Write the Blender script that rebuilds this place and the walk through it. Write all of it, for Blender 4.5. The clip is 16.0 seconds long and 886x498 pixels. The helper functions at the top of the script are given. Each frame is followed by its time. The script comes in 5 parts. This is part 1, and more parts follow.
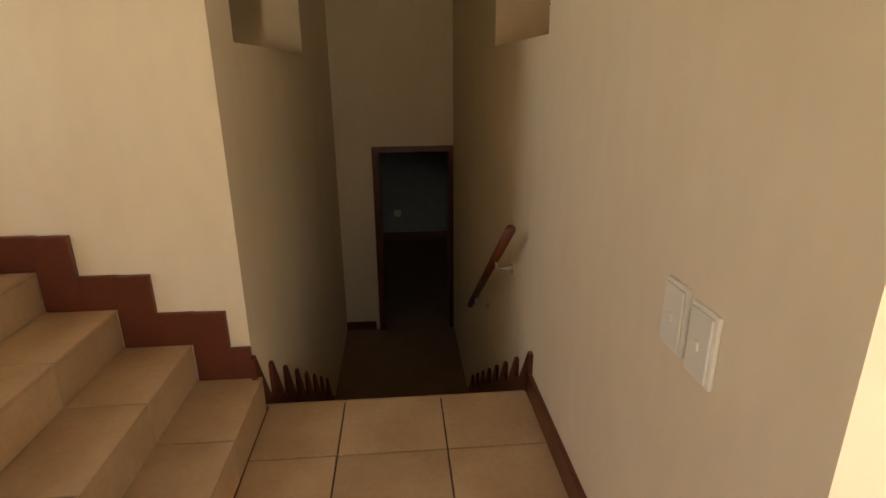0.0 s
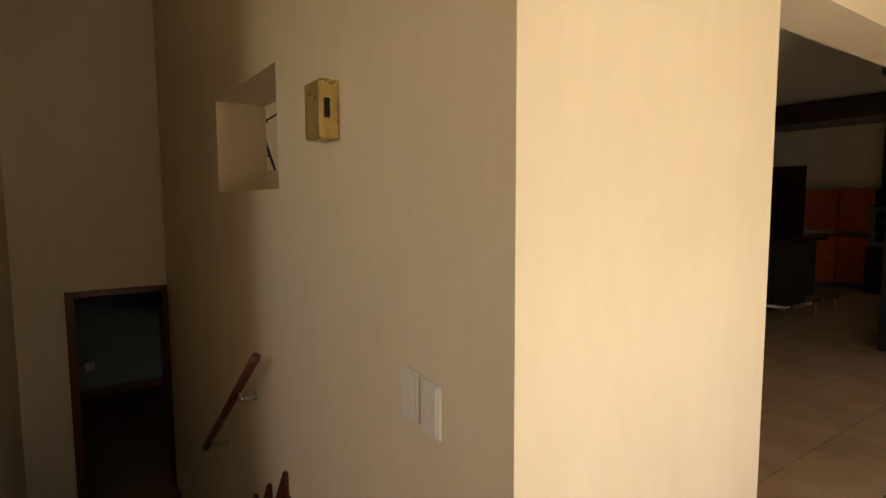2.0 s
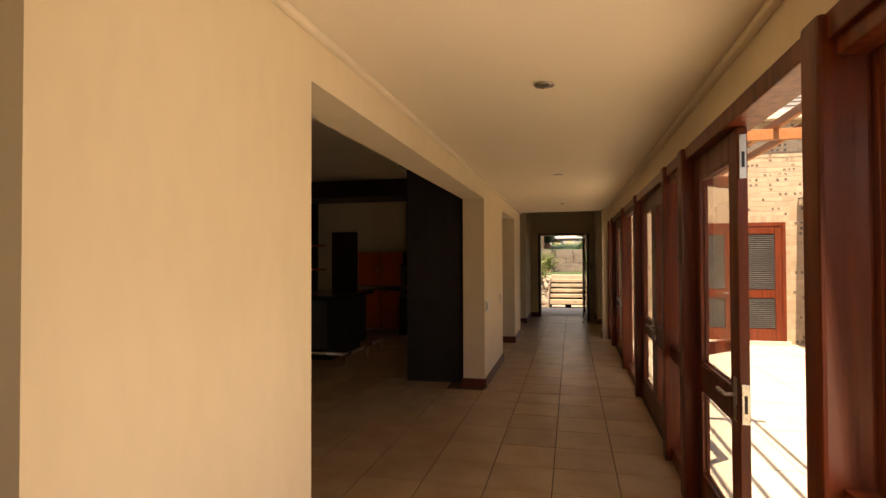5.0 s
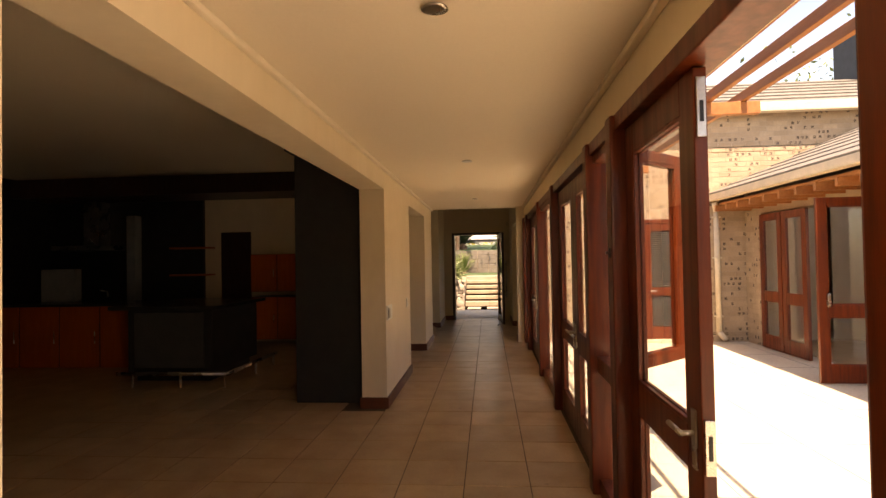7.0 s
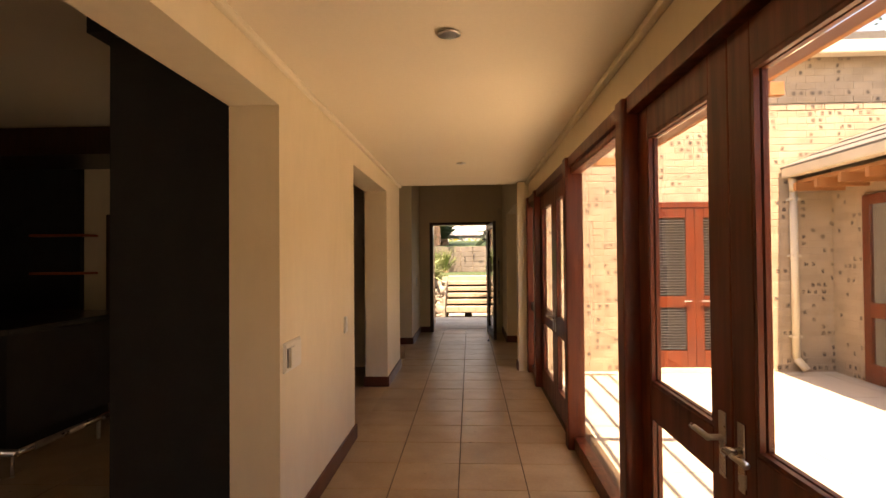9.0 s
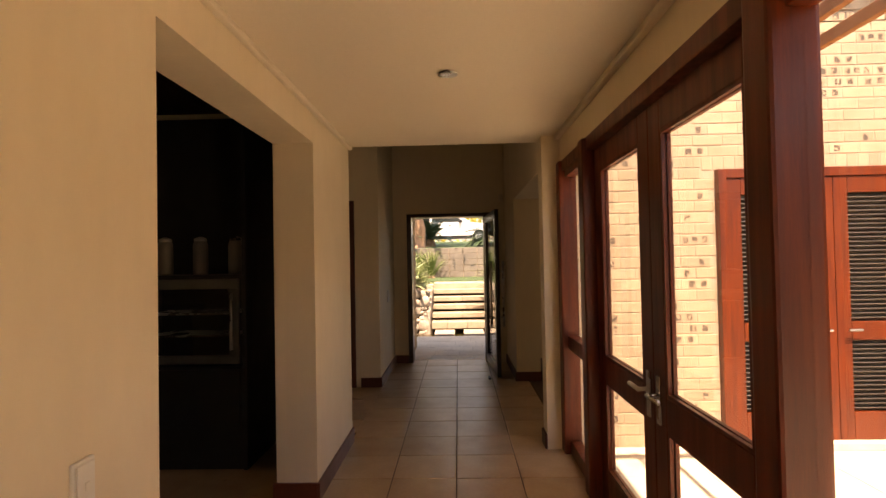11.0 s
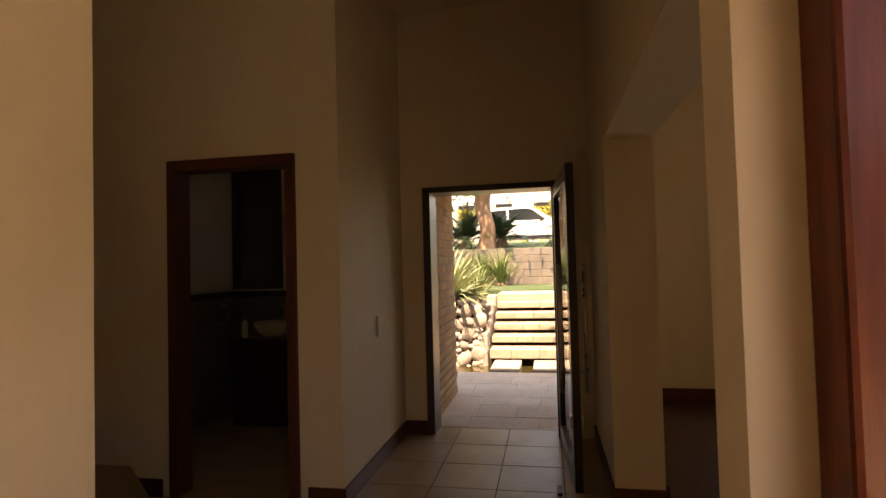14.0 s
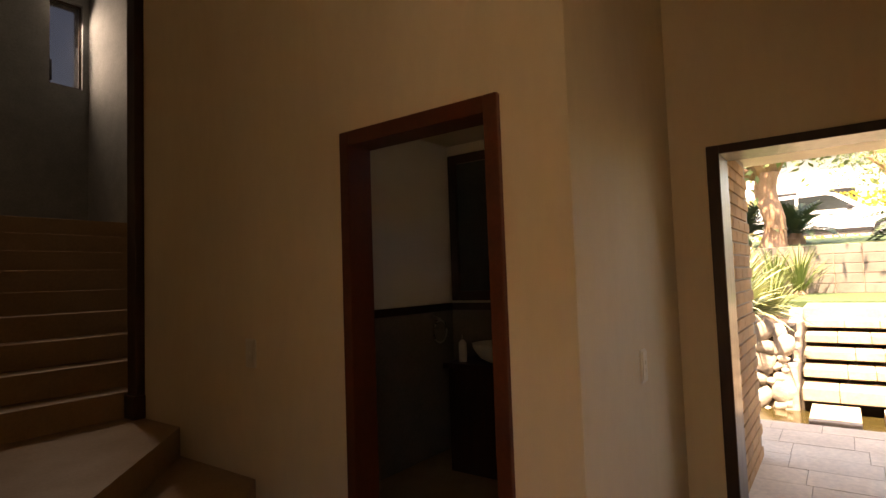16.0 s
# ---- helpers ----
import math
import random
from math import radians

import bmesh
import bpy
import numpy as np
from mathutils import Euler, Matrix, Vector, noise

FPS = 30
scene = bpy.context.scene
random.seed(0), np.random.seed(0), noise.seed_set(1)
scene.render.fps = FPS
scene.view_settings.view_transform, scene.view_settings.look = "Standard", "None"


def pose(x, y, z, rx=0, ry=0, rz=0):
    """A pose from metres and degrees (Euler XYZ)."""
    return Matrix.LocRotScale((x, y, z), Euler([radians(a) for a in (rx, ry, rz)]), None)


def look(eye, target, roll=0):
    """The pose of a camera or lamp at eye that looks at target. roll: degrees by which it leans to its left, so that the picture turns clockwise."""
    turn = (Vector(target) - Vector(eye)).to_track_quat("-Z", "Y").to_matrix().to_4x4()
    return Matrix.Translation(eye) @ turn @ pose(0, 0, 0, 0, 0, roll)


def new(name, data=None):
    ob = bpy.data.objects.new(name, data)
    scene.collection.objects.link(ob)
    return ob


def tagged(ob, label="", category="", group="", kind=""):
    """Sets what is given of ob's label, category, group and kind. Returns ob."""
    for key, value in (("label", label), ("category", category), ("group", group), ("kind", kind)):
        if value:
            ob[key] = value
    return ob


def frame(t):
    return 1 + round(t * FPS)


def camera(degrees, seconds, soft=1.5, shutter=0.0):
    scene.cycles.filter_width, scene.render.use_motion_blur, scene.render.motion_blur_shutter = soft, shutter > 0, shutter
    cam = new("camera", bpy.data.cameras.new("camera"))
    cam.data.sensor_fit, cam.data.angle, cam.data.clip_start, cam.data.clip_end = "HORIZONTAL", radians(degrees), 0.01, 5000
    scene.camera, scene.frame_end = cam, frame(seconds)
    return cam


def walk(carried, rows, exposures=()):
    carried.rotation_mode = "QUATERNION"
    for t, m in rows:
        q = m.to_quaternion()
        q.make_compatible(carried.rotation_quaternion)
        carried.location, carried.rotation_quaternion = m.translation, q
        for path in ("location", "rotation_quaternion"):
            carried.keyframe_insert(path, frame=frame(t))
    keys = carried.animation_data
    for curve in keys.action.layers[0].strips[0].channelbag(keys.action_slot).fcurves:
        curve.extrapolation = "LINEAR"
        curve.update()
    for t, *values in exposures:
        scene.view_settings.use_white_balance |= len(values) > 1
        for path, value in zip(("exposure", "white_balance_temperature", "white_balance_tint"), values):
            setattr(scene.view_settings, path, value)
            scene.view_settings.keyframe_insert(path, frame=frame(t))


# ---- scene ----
cam = camera(78.4, 16.0)
PATH = [
    (0, (-0.122, 0.104, 1.412), (0.028, 1.996, 0.782), -0.5),
    (0.5, (-0.162, -0.046, 1.432), (0.13, 1.87, 0.94), -0.7),
    (1, (-0.224, -0.159, 1.44), (0.287, 1.741, 1.076), -0.8),
    (1.5, (-0.286, -0.208, 1.47), (0.492, 1.615, 1.201), -0.6),
    (2, (-0.345, -0.212, 1.475), (0.785, 1.420, 1.297), -0.3),
    (2.5, (-0.391, -0.21, 1.484), (1.018, 1.205, 1.375), 0.2),
    (3, (-0.408, -0.234, 1.478), (1.18, 0.981, 1.417), 0.2),
    (3.5, (-0.405, -0.266, 1.464), (1.325, 0.737, 1.442), 0.0),
    (4, (-0.415, -0.304, 1.455), (1.417, 0.498, 1.461), -0.2),
    (4.5, (-0.368, -0.316, 1.483), (1.535, 0.299, 1.504), -0.0),
    (5, (-0.344, -0.32, 1.493), (1.602, 0.138, 1.527), -0.2),
    (7.5, (1.06, -0.374, 1.453), (3.055, -0.239, 1.492), -0.5),
    (8, (1.752, -0.364, 1.45), (3.748, -0.246, 1.488), 0.1),
    (8.2, (2.031, -0.339, 1.437), (4.027, -0.225, 1.474), -0.7),
    (8.5, (2.495, -0.333, 1.43), (4.491, -0.224, 1.467), -0.3),
    (9, (3.25, -0.272, 1.425), (5.248, -0.175, 1.458), -0.5),
    (9.5, (4.001, -0.24, 1.441), (5.999, -0.157, 1.467), -0.6),
    (9.7, (4.239, -0.244, 1.441), (6.237, -0.164, 1.467), -0.7),
    (11.8, (7.052, -0.218, 1.445), (9.052, -0.184, 1.483), -1.4),
    (12, (7.286, -0.247, 1.468), (9.285, -0.219, 1.497), -1.5),
    (12.5, (7.803, -0.33, 1.459), (9.802, -0.305, 1.494), -1.7),
    (13.4, (8.665, -0.483, 1.505), (10.659, -0.326, 1.527), -1.5),
    (14, (9.118, -0.551, 1.426), (11.082, -0.176, 1.489), -1.5),
    (14.5, (9.548, -0.49, 1.457), (11.478, 0.031, 1.515), -1.6),
    (15.2, (10.037, -0.315, 1.451), (11.857, 0.512, 1.518), -2.0),
    (15.5, (10.169, -0.225, 1.414), (11.924, 0.729, 1.511), -2.1),
    (16, (10.404, -0.08, 1.425), (12.015, 1.1, 1.537), -2.0),
]
walk(cam, [(t, look(eye, target, roll)) for t, eye, target, roll in PATH],
     exposures=[(0, 2.3, 7400, 10), (1, 2.1, 7100, 8), (1.5, 1.95, 7100, 8), (2.5, 1.75, 7600, 14), (3, 1.65, 8200, 19), (5, 1.3, 9600, 22),
                (7.5, 1.7, 10200, 26), (9.7, 2.05, 9600, 26), (12, 1.6, 9600, 28), (13, 1.6, 10000, 28), (14.5, 2.25, 10000, 28), (16, 2.8, 10000, 28)])

# ---- world, sun, light ----
world = bpy.data.worlds.new("sky")
scene.world = world
world.use_nodes = True
wn = world.node_tree.nodes
wl = world.node_tree.links
sky = wn.new("ShaderNodeTexSky")
sky.sky_type = "NISHITA"
sky.sun_disc = False
SUN_FROM = Vector((-0.42, -0.02, 0.90)).normalized()
sky.sun_elevation = math.asin(SUN_FROM.z)
sky.sun_rotation = math.atan2(SUN_FROM.x, SUN_FROM.y)
wl.new(sky.outputs[0], wn["Background"].inputs[0])
wn["Background"].inputs[1].default_value = 0.15
sun_data = bpy.data.lights.new("sun", "SUN")
sun_data.energy, sun_data.angle, sun_data.color = 5.0, radians(0.6), (1.0, 0.93, 0.82)
sun = new("sun", sun_data)
sun.matrix_world = look(SUN_FROM * 30, (0, 0, 0))


def fill_lamp(eye, target, width, height, watts):
    """An area lamp added as fill, standing in for sky and courtyard light at an opening."""
    d = bpy.data.lights.new("fill_lamp", "AREA")
    d.shape, d.size, d.size_y, d.energy, d.color = "RECTANGLE", width, height, watts, (1.0, 0.95, 0.87)
    o = new("fill_lamp", d)
    o.matrix_world = look(eye, target)


# added just inside the glazing, out of view, to lift the landing walls
fill_lamp((0.78, -1.0, 1.0), (1.0, 0.9, 0.8), 1.0, 1.8, 5.4)
# added at an invented opening to light the stair wall from the side
fill_lamp((-3.1, 1.4, 2.0), (0.44, 0.9, 0.7), 1.0, 1.1, 2.2)
# fill without a known source, brightens the wall past the square opening
fill_lamp((2.5, 3.9, 1.8), (0.9, 4.9, 1.8), 0.8, 0.8, 1.0)
fill_lamp((13.14, 8.15, 4.7), (12.4, 4.0, 2.0), 0.36, 1.1, 5)
# added before the shutters, out of view, to lift the dim hall
fill_lamp((14.92, -4.4, 1.2), (12.0, -2.6, 1.2), 1.1, 1.9, 8)


# ---- materials ----
def rgba(c):
    return (*c, 1.0)


def material(name, col, rough=0.6, metal=0.0, col2=None, scale=6.0, stretch=(1, 1, 1), fine=90.0, bump=0.05,
             dist=0.004, coat=0.0, spots=None, random_value=0.0, spec=0.5, stain=0.5, grain=0.35, island=False):
    """Two-scale procedural surface in object-independent world scale."""
    m = bpy.data.materials.new(name)
    m.use_nodes = True
    nt = m.node_tree
    n, l = nt.nodes, nt.links
    b = n["Principled BSDF"]
    geo = n.new("ShaderNodeNewGeometry")
    mp = n.new("ShaderNodeMapping")
    mp.inputs["Scale"].default_value = stretch
    l.new(geo.outputs["Position"], mp.inputs["Vector"])
    big = n.new("ShaderNodeTexNoise")
    big.inputs["Scale"].default_value, big.inputs["Detail"].default_value = scale, 6
    l.new(mp.outputs[0], big.inputs["Vector"])
    small = n.new("ShaderNodeTexNoise")
    small.inputs["Scale"].default_value, small.inputs["Detail"].default_value = fine, 4
    l.new(mp.outputs[0], small.inputs["Vector"])
    ramp = n.new("ShaderNodeMapRange")
    ramp.inputs[1].default_value, ramp.inputs[2].default_value = 0.5 - 0.25 / max(stain, 0.01) * 0.5, 0.5 + 0.25 / max(stain, 0.01) * 0.5
    l.new(big.outputs[0], ramp.inputs[0])
    mix = n.new("ShaderNodeMix")
    mix.data_type = "RGBA"
    mix.inputs[6].default_value = rgba(col)
    mix.inputs[7].default_value = rgba(col2 if col2 else tuple(c * 0.82 for c in col))
    l.new(ramp.outputs[0], mix.inputs[0])
    out = mix.outputs[2]
    g = n.new("ShaderNodeMix")
    g.data_type, g.blend_type = "RGBA", "MULTIPLY"
    g.inputs[0].default_value = grain
    l.new(out, g.inputs[6])
    gr = n.new("ShaderNodeMapRange")
    gr.inputs[1].default_value, gr.inputs[2].default_value, gr.inputs[3].default_value, gr.inputs[4].default_value = 0.3, 0.7, 0.65, 1.2
    l.new(small.outputs[0], gr.inputs[0])
    l.new(gr.outputs[0], g.inputs[7])
    out = g.outputs[2]
    if spots:
        colour, threshold, size = spots
        v = n.new("ShaderNodeTexNoise")
        v.inputs["Scale"].default_value, v.inputs["Detail"].default_value = size, 8
        l.new(geo.outputs["Position"], v.inputs["Vector"])
        st = n.new("ShaderNodeMapRange")
        st.inputs[1].default_value, st.inputs[2].default_value = threshold, threshold + 0.06
        l.new(v.outputs[0], st.inputs[0])
        sp = n.new("ShaderNodeMix")
        sp.data_type = "RGBA"
        sp.inputs[7].default_value = rgba(colour)
        l.new(st.outputs[0], sp.inputs[0])
        l.new(out, sp.inputs[6])
        out = sp.outputs[2]
    if random_value:
        oi = n.new("ShaderNodeObjectInfo")
        rr = n.new("ShaderNodeMapRange")
        rr.inputs[3].default_value, rr.inputs[4].default_value = 1 - random_value, 1 + random_value
        l.new(geo.outputs["Random Per Island"] if island else oi.outputs["Random"], rr.inputs[0])
        hv = n.new("ShaderNodeHueSaturation")
        l.new(rr.outputs[0], hv.inputs["Value"])
        l.new(out, hv.inputs["Color"])
        out = hv.outputs[0]
    l.new(out, b.inputs["Base Color"])
    rm = n.new("ShaderNodeMapRange")
    rm.inputs[3].default_value, rm.inputs[4].default_value = max(rough - 0.1, 0.02), min(rough + 0.1, 1)
    l.new(big.outputs[0], rm.inputs[0])
    l.new(rm.outputs[0], b.inputs["Roughness"])
    b.inputs["Metallic"].default_value = metal
    b.inputs["Coat Weight"].default_value = coat
    b.inputs["Coat Roughness"].default_value = 0.15
    b.inputs["Specular IOR Level"].default_value = spec
    if bump:
        bp = n.new("ShaderNodeBump")
        bp.inputs["Strength"].default_value, bp.inputs["Distance"].default_value = bump, dist
        l.new(small.outputs[0], bp.inputs["Height"])
        l.new(bp.outputs[0], b.inputs["Normal"])
    return m


def glass_material(name, tint=(1, 1, 1), gloss=0.08):
    m = bpy.data.materials.new(name)
    m.use_nodes = True
    n, l = m.node_tree.nodes, m.node_tree.links
    n.remove(n["Principled BSDF"])
    tr = n.new("ShaderNodeBsdfTransparent")
    tr.inputs[0].default_value = rgba(tint)
    gl = n.new("ShaderNodeBsdfGlossy")
    gl.inputs["Roughness"].default_value = 0.01
    lw = n.new("ShaderNodeLayerWeight")
    lw.inputs[0].default_value = 0.5
    pw = n.new("ShaderNodeMath")
    pw.operation = "POWER"
    pw.inputs[1].default_value = 5.0
    l.new(lw.outputs["Facing"], pw.inputs[0])
    fr = n.new("ShaderNodeMapRange")
    fr.inputs[3].default_value, fr.inputs[4].default_value = 0.04, 0.6
    l.new(pw.outputs[0], fr.inputs[0])
    mx = n.new("ShaderNodeMixShader")
    l.new(fr.outputs[0], mx.inputs[0])
    l.new(tr.outputs[0], mx.inputs[1])
    l.new(gl.outputs[0], mx.inputs[2])
    l.new(mx.outputs[0], n["Material Output"].inputs[0])
    return m


def glow_material(name, col, strength):
    m = bpy.data.materials.new(name)
    m.use_nodes = True
    b = m.node_tree.nodes["Principled BSDF"]
    b.inputs["Base Color"].default_value = rgba(col)
    b.inputs["Emission Color"].default_value = rgba(col)
    b.inputs["Emission Strength"].default_value = strength
    return m


M_WALL = material("cream_plaster", (0.82, 0.71, 0.53), 0.75, col2=(0.75, 0.63, 0.44), scale=1.5, stretch=(1.5, 1.5, 0.55), fine=11, bump=0.05, dist=0.006, stain=0.45, grain=0.07)
M_CEIL = material("ceiling_paint", (0.84, 0.75, 0.60), 0.85, scale=0.9, fine=60, bump=0.02, stain=0.3, col2=(0.81, 0.71, 0.56), grain=0.05)
M_TILE = material("ceramic_tile", (0.50, 0.34, 0.19), 0.33, col2=(0.41, 0.26, 0.135), scale=3.5, fine=45, bump=0.04, random_value=0.10, spots=((0.2, 0.11, 0.05), 0.70, 9.0), stain=0.8, grain=0.2)
M_GROUT = material("grout", (0.13, 0.085, 0.05), 0.9, fine=120, bump=0.2)
M_WOOD = material("varnished_meranti", (0.165, 0.028, 0.006), 0.42, col2=(0.085, 0.014, 0.004), scale=3.0, stretch=(9, 9, 0.7), fine=30, bump=0.06, coat=0.12, spec=0.35, stain=0.7)
M_SKIRT = material("skirting_wood", (0.13, 0.028, 0.010), 0.42, col2=(0.10, 0.022, 0.009), scale=5.0, fine=50, bump=0.05, coat=0.2)
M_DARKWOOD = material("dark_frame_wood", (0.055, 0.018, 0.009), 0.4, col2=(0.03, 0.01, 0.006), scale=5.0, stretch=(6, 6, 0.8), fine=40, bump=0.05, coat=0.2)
M_STEEL = material("brushed_steel", (0.62, 0.60, 0.56), 0.28, metal=1.0, fine=200, bump=0.02)
M_WHITE = material("white_plastic", (0.80, 0.76, 0.66), 0.4, fine=150, bump=0.0, grain=0.03, stain=0.3, col2=(0.76, 0.72, 0.62))
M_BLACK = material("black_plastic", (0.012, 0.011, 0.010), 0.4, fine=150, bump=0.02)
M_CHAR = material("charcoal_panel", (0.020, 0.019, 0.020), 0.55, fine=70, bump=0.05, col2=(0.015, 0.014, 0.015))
M_ORANGE = material("orange_veneer", (0.56, 0.12, 0.015), 0.4, col2=(0.46, 0.085, 0.010), scale=4, stretch=(5, 5, 0.6), fine=50, bump=0.03, coat=0.3)
M_GRANITE = material("black_granite", (0.03, 0.028, 0.026), 0.2, col2=(0.055, 0.05, 0.045), scale=60, fine=200, bump=0.01)
M_CONC = material("pale_paving", (0.60, 0.54, 0.43), 0.85, col2=(0.52, 0.46, 0.35), scale=1.6, fine=30, bump=0.15, dist=0.006)
M_BRICK = material("cream_face_brick", (0.43, 0.325, 0.225), 0.85, col2=(0.36, 0.265, 0.175), scale=5, fine=40, bump=0.3, dist=0.006, random_value=0.12)
M_BRICKWORK = material("cream_brickwork", (0.43, 0.325, 0.225), 0.85, col2=(0.36, 0.265, 0.175), scale=5, fine=40, bump=0.3, dist=0.006, random_value=0.12, island=True)
M_FLECK = material("burnt_brick_fleck", (0.11, 0.085, 0.065), 0.9, fine=60, bump=0.4, spots=((0.40, 0.30, 0.20), 0.53, 55.0))
M_MORTAR = material("mortar", (0.43, 0.34, 0.25), 0.95, fine=80, bump=0.4)
# on the hall stairwell walls this colour stands in for bluish, dim daylight
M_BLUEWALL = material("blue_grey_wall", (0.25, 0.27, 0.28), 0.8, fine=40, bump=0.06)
M_CARPET = material("brown_carpet", (0.30, 0.20, 0.13), 0.95, fine=160, bump=0.5, dist=0.006)
M_ROOF = material("grey_roof_tile", (0.20, 0.185, 0.165), 0.8, fine=30, bump=0.2, col2=(0.13, 0.12, 0.105))
M_CREAM = material("cream_gutter_paint", (0.72, 0.62, 0.46), 0.5, fine=80, bump=0.02)
M_PERG = material("pergola_timber", (0.42, 0.17, 0.06), 0.6, col2=(0.32, 0.12, 0.04), scale=4, stretch=(0.8, 8, 8), fine=40, bump=0.1)
M_GLASS = glass_material("window_glass", (0.985, 0.985, 0.98))


# ---- mesh helpers ----
def cube_into(bm, x0, y0, z0, x1, y1, z1, bevel=0.0, m=None):
    r = bmesh.ops.create_cube(bm, size=1)
    vs = r["verts"]
    for v in vs:
        v.co = Vector(((x0 + x1) / 2 + v.co.x * (x1 - x0), (y0 + y1) / 2 + v.co.y * (y1 - y0), (z0 + z1) / 2 + v.co.z * (z1 - z0)))
    if bevel:
        es = list({e for v in vs for e in v.link_edges})
        r = bmesh.ops.bevel(bm, geom=es, offset=bevel, segments=2, affect="EDGES", profile=0.6)
        vs = list({v for f in r["faces"] for v in f.verts} | {v for v in vs if v.is_valid})
    if m is not None:
        bmesh.ops.transform(bm, matrix=m, verts=vs)
    return vs


def box(x0, y0, z0, x1, y1, z1, bevel=0.0, m=None):
    bm = bmesh.new()
    cube_into(bm, min(x0, x1), min(y0, y1), min(z0, z1), max(x0, x1), max(y0, y1), max(z0, z1), bevel, m)
    return bm


def rod_into(bm, a, b, r0, r1=None, seg=12):
    a, b = Vector(a), Vector(b)
    d = b - a
    r = bmesh.ops.create_cone(bm, cap_ends=True, segments=seg, radius1=r0, radius2=r0 if r1 is None else r1, depth=d.length)
    bmesh.ops.transform(bm, matrix=Matrix.Translation((a + b) / 2) @ d.to_track_quat("Z", "Y").to_matrix().to_4x4(), verts=r["verts"])


def rod(a, b, r0, r1=None, seg=12):
    bm = bmesh.new()
    rod_into(bm, a, b, r0, r1, seg)
    return bm


def lathe(profile, seg=24, at=(0, 0, 0)):
    """A turned shape from (radius, height) pairs."""
    bm = bmesh.new()
    rings = []
    for r, z in profile:
        rings.append([bm.verts.new((at[0] + r * math.cos(2 * math.pi * k / seg), at[1] + r * math.sin(2 * math.pi * k / seg), at[2] + z)) for k in range(seg)])
    for p, q in zip(rings, rings[1:]):
        for k in range(seg):
            bm.faces.new((p[k], p[(k + 1) % seg], q[(k + 1) % seg], q[k]))
    bm.faces.new(list(reversed(rings[0])))
    bm.faces.new(rings[-1])
    return bm


def mesh_of(name, bm, mat, smooth=False):
    me = bpy.data.meshes.new(name)
    bmesh.ops.recalc_face_normals(bm, faces=bm.faces)
    if smooth:
        for f in bm.faces:
            f.smooth = True
    bm.to_mesh(me)
    bm.free()
    if mat:
        me.materials.append(mat)
    return me


def part(name, bm, mat, parent=None, label="", smooth=False):
    ob = new(name, mesh_of(name, bm, mat, smooth))
    if parent is not None:
        ob.parent = parent
        ob.matrix_parent_inverse = parent.matrix_basis.inverted()
    if label:
        ob["label"] = label
    return ob


def thing(name, label, category, at=(0, 0, 0), group="", kind=""):
    e = new(name)
    e.matrix_basis = Matrix.Translation(at)
    return tagged(e, label, category, group, kind)


def structure(name, bm, mat, label, category):
    return tagged(part(name, bm, mat), label, category, kind="structure")


def wall(name, axis, p0, p1, a0, a1, z0, z1, holes=(), mat=None, label="cream plastered wall", bevel=0.0):
    """A wall that runs along axis from a0 to a1, between p0 and p1 across, with holes (b0, b1, c0, c1) through it."""
    cuts = sorted({a0, a1, *[h[0] for h in holes], *[h[1] for h in holes]})
    bm = bmesh.new()
    for u, v in zip(cuts, cuts[1:]):
        mid = (u + v) / 2
        inside = sorted([h for h in holes if h[0] <= mid <= h[1]], key=lambda h: h[2])
        z = z0
        for h in [*inside, (0, 0, z1, z1)]:
            if h[2] - z > 0.001:
                if axis == "x":
                    cube_into(bm, u, p0, z, v, p1, h[2])
                else:
                    cube_into(bm, p0, u, z, p1, v, h[2])
            z = h[3]
    bmesh.ops.remove_doubles(bm, verts=bm.verts, dist=0.0005)
    seen = {}
    for f in list(bm.faces):
        seen.setdefault(tuple(sorted(v.index for v in f.verts)), []).append(f)
    ob = structure(name, bm, mat or M_WALL, label, "wall")
    return ob


# ---- large structure ----
CEIL, LINTEL, WALL_Y = 2.38, 2.18, 0.65
HALL_TOP = 3.65
structure("floor_slab", box(-3.2, -1.25, -0.30, 13.92, 0.65, -0.006), M_GROUT, "dark grout bed under the floor tiles", "floor")
structure("floor_landing", box(-0.77, 0.65, -0.30, 0.44, 2.24, -0.006), M_GROUT, "grout bed of the stair landing", "floor")
structure("floor_kitchen", box(0.74, 0.65, -0.30, 10.4, 8.2, -0.006), M_GROUT, "grout bed of the kitchen floor", "floor")
structure("floor_hall", box(10.4, 0.65, -0.30, 14.8, 8.2, -0.006), M_GROUT, "grout bed of the entrance hall floor", "floor")
structure("floor_lounge", box(10.4, -6.0, -0.30, 15.2, -1.06, -0.003), M_DARKWOOD, "dark wooden floor of the side room", "floor")
# corridor wall with the two wide openings towards the kitchen
wall("wall_corridor", "x", 0.65, 0.90, 0.44, 10.38, 0, 3.7, [(1.57, 5.85, 0, LINTEL), (7.55, 9.29, 0, LINTEL)], label="cream plastered corridor wall with two wide openings")
wall("wall_stair_right", "y", 0.44, 0.74, 0.90, 6.0, -1.5, 3.7, [(2.20, 3.34, 1.53, 2.08)], label="cream plastered stair wall with a square opening")
wall("wall_stair_left", "y", -1.02, -0.77, 2.45, 6.0, -1.5, 3.7, [(2.50, 4.20, 1.52, 2.15)], label="cream plastered stair wall with a square opening")
wall("wall_upper_stairs", "x", 2.20, 2.45, -3.2, -0.77, -0.3, 3.7, label="cream plastered wall beside the rising steps")
structure("wall_north_stairs", box(-3.2, 6.0, -1.5, -0.70, 6.2, 3.9), M_WALL, "plastered end wall", "wall")
